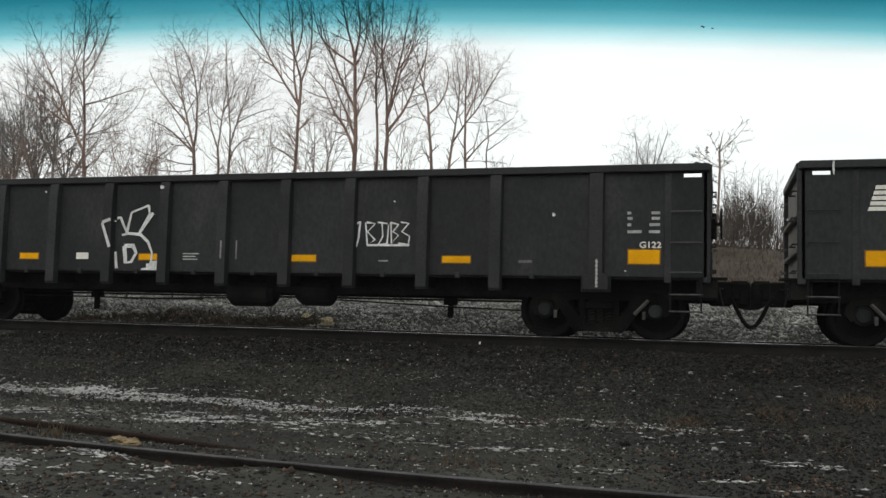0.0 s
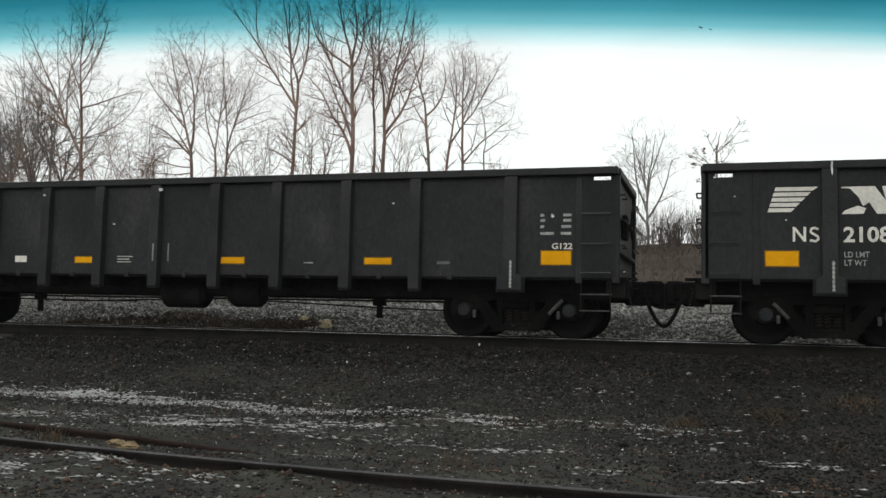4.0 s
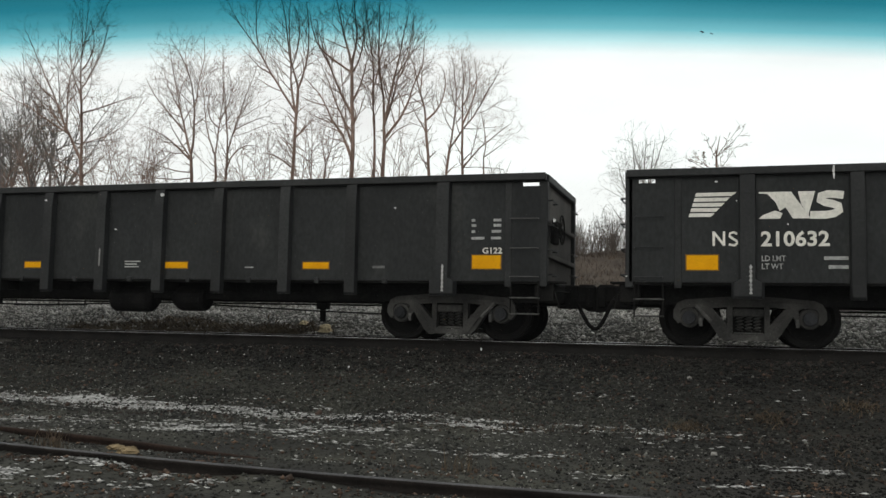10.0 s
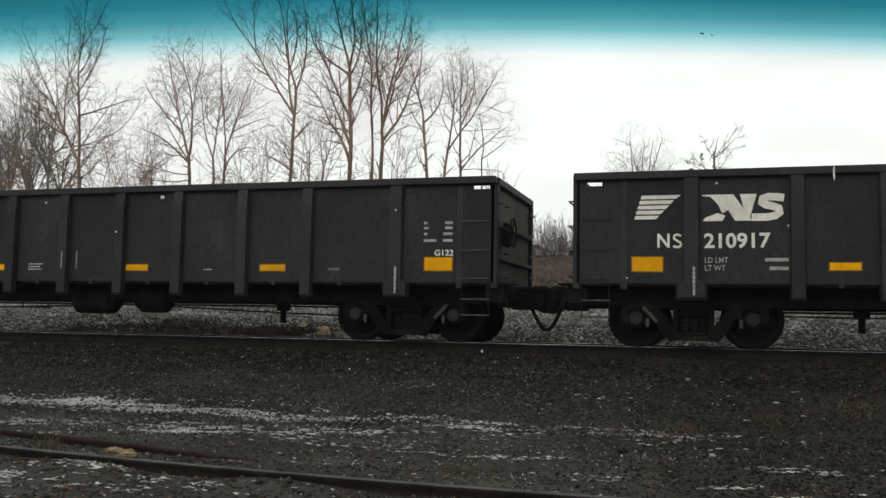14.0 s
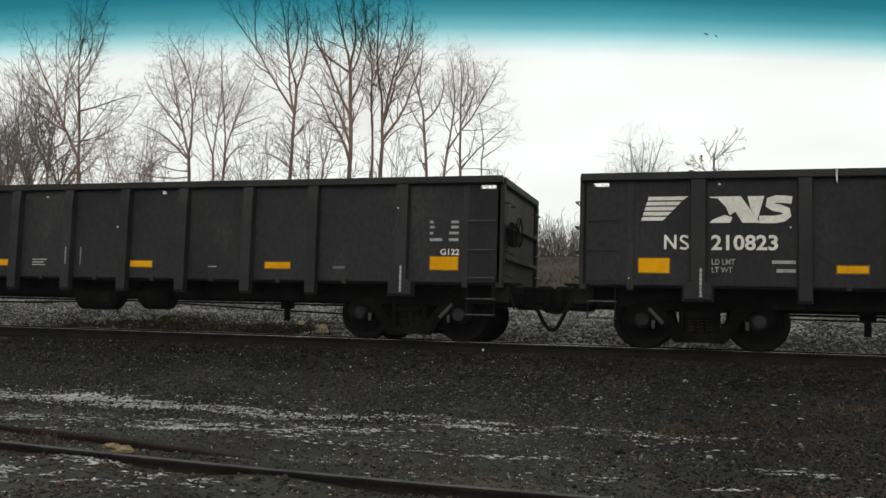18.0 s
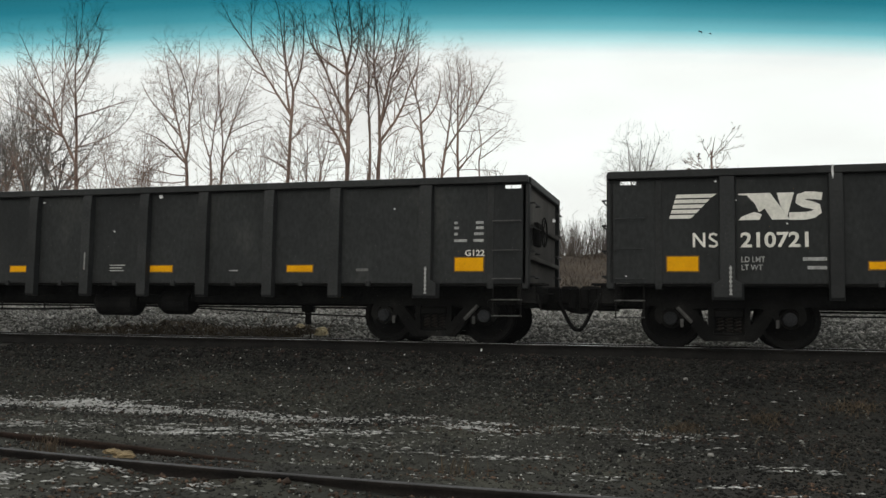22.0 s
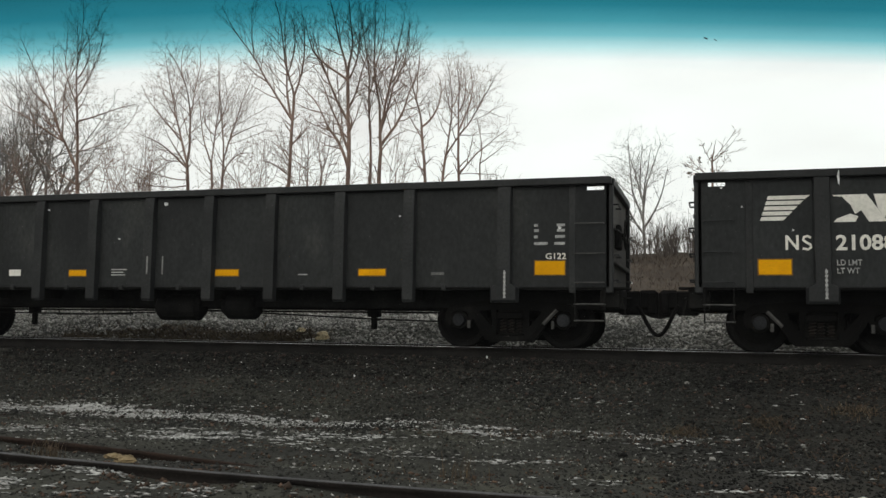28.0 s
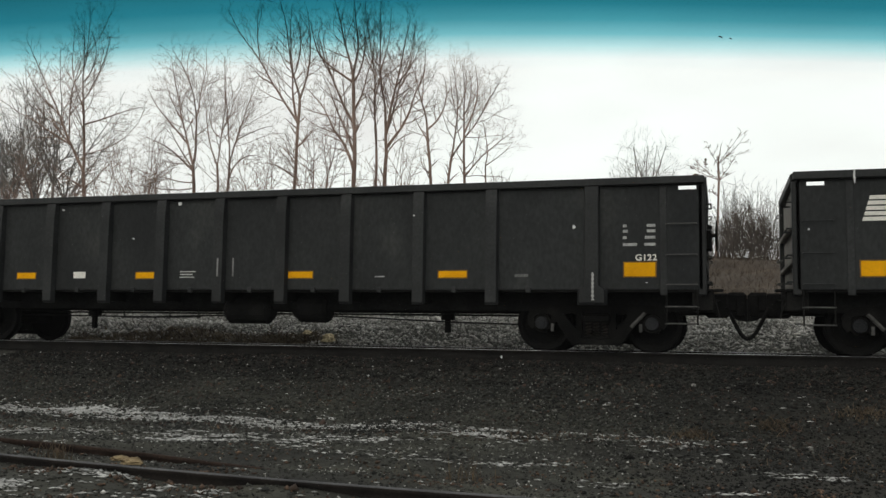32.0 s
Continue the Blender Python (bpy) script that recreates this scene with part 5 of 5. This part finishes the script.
limbed_tree(-17.48, 24.0, 7.7, 0.2, 0.1, 205, ((-1, 1.0, -1, -11, 4.9), (-1, 0.84, -32, -21, 5.7), (-1, 0.86, -18, 4, 6.0), (-1, 1.0, 26, -11, 4.1), (1, 0.35, -65, -49, 2.1), (1, 0.57, -9, 16, 2.7), (-1, 0.61, -35, -61, 1.5), (0, 0.24, 26, -25, 2.9), (-1, 0.71, 64, 31, 1.5), (-1, 0.53, -49, -74, 1.8),))
limbed_tree(-15.91, 23.4, 4.0, 4.7, 0.05, 206, ((-1, 1.0, 30, 3, 2.1), (-1, 1.0, -20, 16, 2.1), (0, 0.35, 59, 12, 1.4),))
limbed_tree(-16.10, 23.4, 4.1, -2.4, 0.05, 207, ((-1, 1.0, -5, -11, 2.1), (-1, 1.0, -51, -56, 1.3),))
limbed_tree(-14.54, 24.2, 8.7, -1.8, 0.12, 208, ((-1, 1.0, 11, 3, 3.7), (-1, 1.0, -11, -13, 3.9), (-1, 0.47, -25, -48, 5.7), (-1, 0.58, -28, -22, 4.4), (-1, 0.74, -34, -6, 4.8), (-1, 0.98, -57, -12, 3.7), (-1, 0.8, 24, 6, 3.1), (-1, 0.97, 47, -14, 2.8), (4, 0.53, -32, -20, 2.4), (-1, 0.68, 32, 13, 1.8),))
limbed_tree(-13.87, 25.0, 5.4, 0.8, 0.09, 209, ((-1, 1.0, 4, -5, 6.7), (-1, 1.0, -10, -1, 5.2), (0, 0.32, 19, -5, 4.3), (0, 0.52, -32, 2, 3.1),))
limbed_tree(-13.38, 25.0, 6.0, -0.0, 0.12, 210, ((-1, 1.0, 5, 4, 6.5), (-1, 1.0, 21, 12, 5.3), (-1, 1.0, -2, 0, 6.3), (-1, 0.91, 44, 0, 5.0), (1, 0.44, 52, 16, 2.2), (-1, 0.85, 35, 85, 1.8), (0, 0.39, 29, -1, 3.6), (-1, 0.98, -1, 94, 2.2),))
limbed_tree(-10.73, 24.0, 6.0, -2.0, 0.09, 211, ((-1, 1.0, -5, -20, 3.2), (-1, 1.0, 54, -25, 2.7), (0, 0.32, 7, 5, 1.9), (-1, 0.92, -26, -36, 1.5), (-1, 0.64, -37, -12, 1.1),))
limbed_tree(-10.53, 24.6, 4.8, 3.6, 0.09, 212, ((-1, 1.0, 6, -9, 4.6), (-1, 1.0, 40, 26, 4.1), (0, 0.52, 31, -26, 2.1), (1, 0.51, 21, -7, 1.8), (1, 0.61, 97, 123, 1.4), (0, 0.46, -29, -8, 2.2),))
limbed_tree(-9.50, 24.2, 5.8, 0.7, 0.08, 213, ((-1, 1.0, -3, -9, 3.4), (-1, 1.0, 28, -10, 3.1), (-1, 0.65, 45, 73, 2.9), (-1, 0.69, 87, 106, 1.8), (0, 0.27, 29, -17, 2.1),))
limbed_tree(-8.42, 23.6, 4.2, 1.4, 0.05, 214, ((-1, 1.0, 8, -14, 2.0), (-1, 1.0, 66, 57, 1.2),))
for x, y, top, seed in ((-42.4, 34.0, 13.5, 31), (-40.6, 35.0, 14.8, 32), (-38.6, 36.0, 12.0, 33), (-36.4, 28.5, 13.6, 34), (-33.0, 26.0, 12.2, 35), (-46.0, 42.0, 16.0, 36), (-34.2, 29.0, 15.6, 37), (-38.4, 30.0, 14.4, 38), (-31.4, 26.0, 11.6, 39), (-37.2, 29.0, 12.0, 133)):
    tree(x, y, top, 6, 36, 0.11, 0.40, seed, GREYBARK, "bare grey tree farther back on the bank", 0.24, 0.82, 0.05, 1.15)
for x, y, top, seed in ((-16.2, 23.0, 9.6, 41), (-24.6, 23.0, 9.8, 42), (-26.4, 22.6, 9.2, 43), (-7.9, 24.0, 7.5, 44), (-19.2, 22.8, 9.2, 45), (-30.4, 23.0, 9.4, 46), (-12.0, 23.2, 8.9, 47), (-15.4, 22.6, 8.8, 141), (-18.2, 22.6, 9.0, 142), (-25.4, 23.4, 9.6, 143), (-33.2, 24.0, 9.8, 48), (-23.4, 22.2, 8.6, 49)):
    tree(x, y, top, 6, 52, 0.05, 0.25, seed, BARK, "low bare bushy tree under the tall ones", 0.16, 0.95, 0.035, 1.3)
limbed_tree(-1.43, 24.5, 2.5, -0.5, 0.07, 251, ((-1, 1.0, -9, 8, 2.6), (-1, 0.66, -19, -11, 3.4), (-1, 0.85, 12, 17, 2.9), (-1, 0.47, -36, -13, 3.1), (-1, 0.56, 30, 14, 2.7), (-1, 0.98, 7, 8, 2.7), (-1, 0.98, -14, -8, 2.7), (-1, 0.27, -64, -30, 2.1), (-1, 0.27, 46, 19, 1.7),), GREYBARK, "small bare grey tree with many upright stems")
tree(1.15, 24.5, 8.3, 7, 0, 0.06, 0.80, 57, BARK, "slim bare tree with a few dry leaves", 0.07, 1.0, 0.05, 1.5, 16, ((0.80, 8, 1.1), (0.70, -56, 1.3), (0.74, 34, 1.6), (0.78, 58, 1.5), (0.66, -70, 1.5), (0.82, -24, 1.0), (0.7, 48, 1.3)))
for x, y, top, seed in ((15.0, 70.0, 12.5, 61), (17.5, 72.0, 14.5, 62), (19.5, 75.0, 13.0, 63), (21.5, 74.0, 14.0, 64), (12.0, 72.0, 11.5, 65)):
    tree(x, y, top, 5, 26, 0.09, 0.25, seed, GREYBARK, "bare far tree beyond the bank", 0.6, 0.8)

# thicket of thin stems along the top of the bank
thicket = []
rng = np.random.default_rng(77)
for k in range(760):
    x = rng.uniform(-34, 10) if k < 400 else rng.uniform(-6, 1.5) if k < 660 else rng.uniform(1.4, 3.7)
    y = rng.uniform(20.5, 28)
    tall = rng.uniform(1.0, 3.2) if x < -9 else rng.uniform(0.6, 2.0)
    if 1.5 < x < 3.6:
        tall *= 1.7
    if -9.2 < x < -6.4:
        continue
    thicket += grow(1000 + k, (x, y, float(land(x, y)) - 0.1), tall, int(rng.integers(3, 6)), 34, 0.011, 0.1, 0.17, 0.85, 0.06)
tagged(new("brush", bars("brush", thicket, BRUSHBARK)), "thin grey-brown leafless brush on top of the bank", "brush", kind="stuff")

# low pale building that shows between the trees
shed = tagged(new("shed"), "low pale grey block shed with a dark coping", "shed")
sz = float(land(-8, 28.5))
part("wall", box(-11.5, -6.6, 28.0, 31.0, sz - 0.6, 3.95), SHEDWALL, shed)
part("roof", box(-11.6, -6.5, 27.9, 31.1, 3.95, 4.08, 0.02), SHEDTRIM, shed)


# ---- sprayed paint on some of the cars: plain strokes and loops, no lettering ----
def spray(k, strokes, width, mat, label, out=0.0):
    ob = part("sprayed_paint", ribbon(strokes, width, mat, "sprayed_paint"), mat, cars[k], label)
    ob.location.y = -out


def scribble(x0, x1, z0, z1, turns, loop=0.5, slant=0.0):
    """A running zigzag of loops between two heights."""
    pts = []
    for t in np.linspace(0, 1, turns * 14 + 1):
        a = 2 * math.pi * turns * t
        z = (z0 + z1) / 2 + (z1 - z0) / 2 * (0.72 + 0.28 * math.sin(a * 0.41 + x0)) * math.sin(a + 0.7 * math.sin(a * 0.63 + z0 * 5))
        pts.append((x0 + (x1 - x0) * t + (x1 - x0) / turns * loop * (0.5 + 0.3 * math.sin(a * 0.53 + x1)) * math.cos(a) + slant * (z - z0), z))
    return pts


# tall block outline, and a row of outlined boxes
spray(1, [[(5.92, 1.34), (5.96, 1.03)], [(5.93, 1.96), (6.0, 1.98), (6.15, 1.69)], [(6.15, 1.69), (6.235, 2.07), (6.6, 2.2)], [(6.6, 2.2), (6.62, 2.04), (6.41, 1.67)], [(6.05, 1.65), (6.2, 1.68), (6.45, 1.66), (6.62, 1.52), (6.71, 1.32), (6.7, 1.15), (6.62, 1.03)], [(6.5, 1.02), (6.86, 1.03), (6.88, 1.16), (6.72, 1.15)], [(6.44, 1.7), (6.7, 2.06)]], 0.05, TAGWHITE, "white sprayed block outline")
spray(1, [[(6.11, 1.45), (6.3, 1.45), (6.37, 1.32), (6.27, 1.15), (6.15, 1.14), (6.11, 1.45)], [(6.6, 1.08), (6.86, 1.1)]], 0.07, TAGWHITE, "white sprayed outline")
spray(1, [[(5.68, 1.87), (5.86, 1.42)], [(5.68, 1.88), (5.86, 1.94)]], 0.05, TAGWHITE, "white sprayed stroke on the post", RIB_OUT)
spray(1, [[(10.72, 1.84), (10.8, 1.86)], [(10.8, 1.88), (10.78, 1.6), (10.74, 1.44)], [(10.92, 1.86), (11.08, 1.84), (10.94, 1.7), (11.08, 1.56), (10.94, 1.48), (10.9, 1.86)], [(11.12, 1.86), (11.3, 1.84)], [(11.2, 1.84), (11.22, 1.62), (11.14, 1.48), (11.3, 1.5), (11.32, 1.82)], [(11.36, 1.86), (11.5, 1.82), (11.4, 1.7), (11.5, 1.64), (11.38, 1.5), (11.36, 1.86)], [(11.54, 1.86), (11.68, 1.84), (11.56, 1.7), (11.7, 1.62), (11.68, 1.48), (11.5, 1.5)], [(10.94, 1.47), (11.7, 1.47)]], 0.03, TAGWHITE, "row of white sprayed boxy loops")
# two joined rings, blue strokes, white scrawl and teal loops
spray(2, [arc(6.2, 1.84, 0.24, 0.2, -40, 230), arc(6.3, 1.42, 0.28, 0.3, 140, 410), arc(6.05, 1.66, 0.12, 0.1, 80, 280), [(6.22, 1.42), (6.42, 1.5)], arc(6.28, 1.62, 0.1, 0.09, 0, 360), [(6.1, 1.86), (6.3, 1.9)]], 0.045, TAGWHITE, "white sprayed joined rings")
spray(2, [scribble(7.16, 7.98, 1.46, 1.76, 7, 0.6), scribble(7.2, 7.98, 1.12, 1.4, 8, 0.5), [(7.14, 1.62), (7.95, 1.66)], [(7.2, 1.28), (7.9, 1.24)]], 0.03, TAGBLUE, "blue sprayed scribble in two rows")
spray(2, [scribble(12.05, 13.0, 1.62, 2.0, 6, 0.8, 0.15), [(12.0, 1.36), (12.06, 1.9)], [(12.3, 1.58), (12.95, 1.6), (12.4, 1.44), (12.6, 1.62)]], 0.035, TAGWHITE, "white sprayed scrawl")
spray(2, [scribble(13.5, 14.7, 1.22, 1.66, 5, 1.3), [(13.45, 1.2), (13.5, 1.68)], [(14.6, 1.4), (14.72, 1.2)]], 0.042, TAGTEAL, "teal sprayed loops")
# faint old marks
spray(6, [arc(7.55, 1.36, 0.25, 0.16, 20, 170), [(7.3, 1.36), (7.3, 1.2), (7.42, 1.28), (7.56, 1.18), (7.7, 1.3), (7.95, 1.24)]], 0.03, FAINT, "faint grey sprayed sketch")
spray(14, [[(8.75, 1.5), (8.8, 1.15), (8.95, 1.45), (8.92, 1.12)]], 0.09, FAINT, "faint grey smear")
# white loops with an oval above
spray(25, [arc(13.95, 1.87, 0.15, 0.1, 0, 360, 16), scribble(13.45, 14.55, 1.26, 1.7, 6, 0.45), scribble(13.52, 14.6, 1.3, 1.68, 5, 0.25, 0.1), [(13.35, 1.7), (13.5, 1.24)], [(13.35, 1.7), (13.9, 1.74), (14.45, 1.72), (14.6, 1.7), (14.68, 1.9)], [(14.2, 1.24), (14.62, 1.22)]], 0.035, TAGWHITE, "white sprayed outline loops")
spray(6, [[(0.33, 1.24), (0.37, 1.28)]], 0.06, YDIRT, "rusty red spot")


# ---- sun band at the top of the windscreen that the view is filmed through ----
band_mat = bpy.data.materials.new("teal_tint_band")
band_mat.use_nodes = True
bn, bl = band_mat.node_tree.nodes, band_mat.node_tree.links
bn.clear()
b_out, b_tr, b_ra, b_co, b_se, b_mr = (bn.new("ShaderNode" + k) for k in ("OutputMaterial", "BsdfTransparent", "ValToRGB", "TexCoord", "SeparateXYZ", "MapRange"))
BAND_LOW, BAND_HIGH = 0.0805, 0.130
b_mr.inputs["From Min"].default_value, b_mr.inputs["From Max"].default_value = BAND_LOW, BAND_HIGH
r = b_ra.color_ramp
r.elements[0].position, r.elements[0].color = 0.0, (1, 1, 1, 1)
r.elements[1].position, r.elements[1].color = 1.0, (0.012, 0.12, 0.17, 1)
for p, c in ((0.12, (0.93, 0.97, 0.98, 1)), (0.24, (0.55, 0.80, 0.84, 1)), (0.36, (0.2, 0.52, 0.6, 1)), (0.5, (0.07, 0.32, 0.4, 1)), (0.66, (0.025, 0.2, 0.27, 1))):
    r.elements.new(p).color = c
bl.new(b_co.outputs["Object"], b_se.inputs["Vector"])
# the band dips towards both ends of the glass
b_sq, b_ad = bn.new("ShaderNodeMath"), bn.new("ShaderNodeMath")
b_sq.operation, b_ad.operation = "MULTIPLY", "MULTIPLY_ADD"
b_ad.inputs[1].default_value = 0.09
bl.new(b_se.outputs["X"], b_sq.inputs[0])
bl.new(b_se.outputs["X"], b_sq.inputs[1])
bl.new(b_sq.outputs["Value"], b_ad.inputs[0])
bl.new(b_se.outputs["Y"], b_ad.inputs[2])
b_mi, b_le = bn.new("ShaderNodeMath"), bn.new("ShaderNodeMath")
b_mi.operation, b_le.operation = "MINIMUM", "MULTIPLY_ADD"
b_mi.inputs[1].default_value, b_le.inputs[1].default_value = 0.0, -0.022
bl.new(b_se.outputs["X"], b_mi.inputs[0])
bl.new(b_mi.outputs["Value"], b_le.inputs[0])
bl.new(b_ad.outputs["Value"], b_le.inputs[2])
bl.new(b_le.outputs["Value"], b_mr.inputs["Value"])
bl.new(b_mr.outputs["Result"], b_ra.inputs["Fac"])
bl.new(b_ra.outputs["Color"], b_tr.inputs["Color"])
bl.new(b_tr.outputs["BSDF"], b_out.inputs["Surface"])
bm = bmesh.new()
cols = []
for k in range(25):
    u = -0.42 + 0.035 * k
    bow = -0.09 * u * u + 0.022 * min(u, 0)
    cols.append([bm.verts.new((u, v + bow, -0.4 - 0.35 * (v - 0.1))) for v in (BAND_LOW - 0.002, 0.1, 0.12, 0.15)])
for a, b in zip(cols, cols[1:]):
    for j in range(3):
        bm.faces.new((a[j], b[j], b[j + 1], a[j + 1]))
band = new("window_1", finish("window_1", bm, band_mat))
band.matrix_basis = eye_pose(0.0, 0.321, -14.869, 4.325, 0.974)
band.visible_shadow = False
tagged(band, "teal tinted sun band along the top of a car windscreen", "window", kind="structure")


# dried specks and one smear on the same glass: across, up (metres on the glass), size
for u, v, size, tall in ((-0.1235, 0.0245, 0.0009, 1.0), (-0.1438, 0.0094, 0.0005, 1.0), (-0.1743, 0.022, 0.0005, 1.0), (0.0482, 0.0139, 0.0008, 1.2), (0.119, 0.031, 0.0006, 1.0), (-0.0215, 0.019, 0.0005, 1.0), (0.0163, -0.0426, 0.0005, 1.6), (0.1505, 0.0124, 0.0005, 1.0), (-0.0416, -0.0505, 0.0005, 1.0), (0.0797, -0.0106, 0.0004, 1.0), (0.1705, 0.0356, 0.0006, 6.0), (0.128, 0.0226, 0.0004, 1.0)):
    bm = bmesh.new()
    bmesh.ops.create_circle(bm, cap_ends=True, segments=9, radius=1)
    for vert in bm.verts:
        k = 0.75 + 0.5 * noise.noise(vert.co * 2 + Vector((u * 90, v * 90, 0)))
        vert.co = Vector((vert.co.x * size * k * 1.25, vert.co.y * size * k * tall, 0))
    ob = part("dust_speck", bm, DUST, band)
    ob.location = (u, v, -0.4)
    ob.visible_shadow = False

# two dark specks high on the tinted glass
SOOT = material("dark_glass_speck", (0.012, 0.012, 0.013), (0.02, 0.02, 0.02), 50, 400, 0.9, 0.0)
for u, v, size in ((0.1119, 0.0960, 0.0009), (0.1162, 0.0952, 0.0006)):
    bm = bmesh.new()
    bmesh.ops.create_circle(bm, cap_ends=True, segments=9, radius=1)
    for vert in bm.verts:
        k = 0.8 + 0.4 * noise.noise(vert.co * 2 + Vector((u * 90, v * 90, 0)))
        vert.co = Vector((vert.co.x * size * k * 1.2, vert.co.y * size * k * 0.5 - 0.3 * vert.co.x * size, 0))
    ob = part("dirt_speck", bm, SOOT, band)
    ob.location = (u, v, -0.3975)
    ob.visible_shadow = False

# the pane itself, clear but for a thin film added as veiling glare
veil = bpy.data.materials.new("hazed_clear_glass")
veil.use_nodes = True
vn, vl = veil.node_tree.nodes, veil.node_tree.links
vn.clear()
v_out, v_mix, v_clear, v_haze, v_noise, v_map, v_co = (vn.new("ShaderNode" + k) for k in ("OutputMaterial", "MixShader", "BsdfTransparent", "BsdfTranslucent", "TexNoise", "MapRange", "TexCoord"))
v_noise.inputs["Scale"].default_value = 9.0
v_map.inputs["To Min"].default_value, v_map.inputs["To Max"].default_value = 0.006, 0.011
v_haze.inputs["Color"].default_value = (0.8, 0.8, 0.82, 1)
vl.new(v_co.outputs["Object"], v_noise.inputs["Vector"])
vl.new(v_noise.outputs["Fac"], v_map.inputs["Value"])
vl.new(v_map.outputs["Result"], v_mix.inputs["Fac"])
vl.new(v_clear.outputs["BSDF"], v_mix.inputs[1])
vl.new(v_haze.outputs["BSDF"], v_mix.inputs[2])
vl.new(v_mix.outputs["Shader"], v_out.inputs["Surface"])
bm = bmesh.new()
bm.faces.new([bm.verts.new((u, v, -0.41 - 0.35 * (v - 0.1))) for u, v in ((-0.44, -0.2), (0.44, -0.2), (0.44, 0.16), (-0.44, 0.16))])
ob = part("pane", bm, veil, band)
ob.visible_shadow = False

# ---- motion of the train ----
def motions():
    run_t, run_s = [t for t, _ in RUN], [s for _, s in RUN]
    step = 1.0 / FPS
    for k, car in enumerate(cars):
        walk(car, [(t, TRACK @ pose(s - PITCH * k, TRACK_Y, 0)) for t, s in RUN])
        for truck in (c for c in car.children if c.name.startswith("truck")):
            for w in (c for c in truck.children if c.name.startswith("wheelset")):
                home = truck.location.x + w.location.x - PITCH * k
                rows, turned = [], 0.0
                ticks = [f * step for f in range(int(SECONDS * FPS) + 1)]
                seen = [(t, s) for t, s in zip(ticks, np.interp(ticks, run_t, run_s)) if -15 < s + home < 5]
                if not seen:
                    continue
                spot = (w.location.x, 0, WHEEL_R)
                for t, s in seen:
                    rows.append((t, pose(*spot, 0, math.degrees((s - seen[0][1]) / WHEEL_R), 0)))
                if rows[0][0] > step / 2:
                    rows.insert(0, (0.0, rows[0][1]))
                if rows[-1][0] < SECONDS - step / 2:
                    rows.append((SECONDS, rows[-1][1]))
                walk(w, rows)


motions()
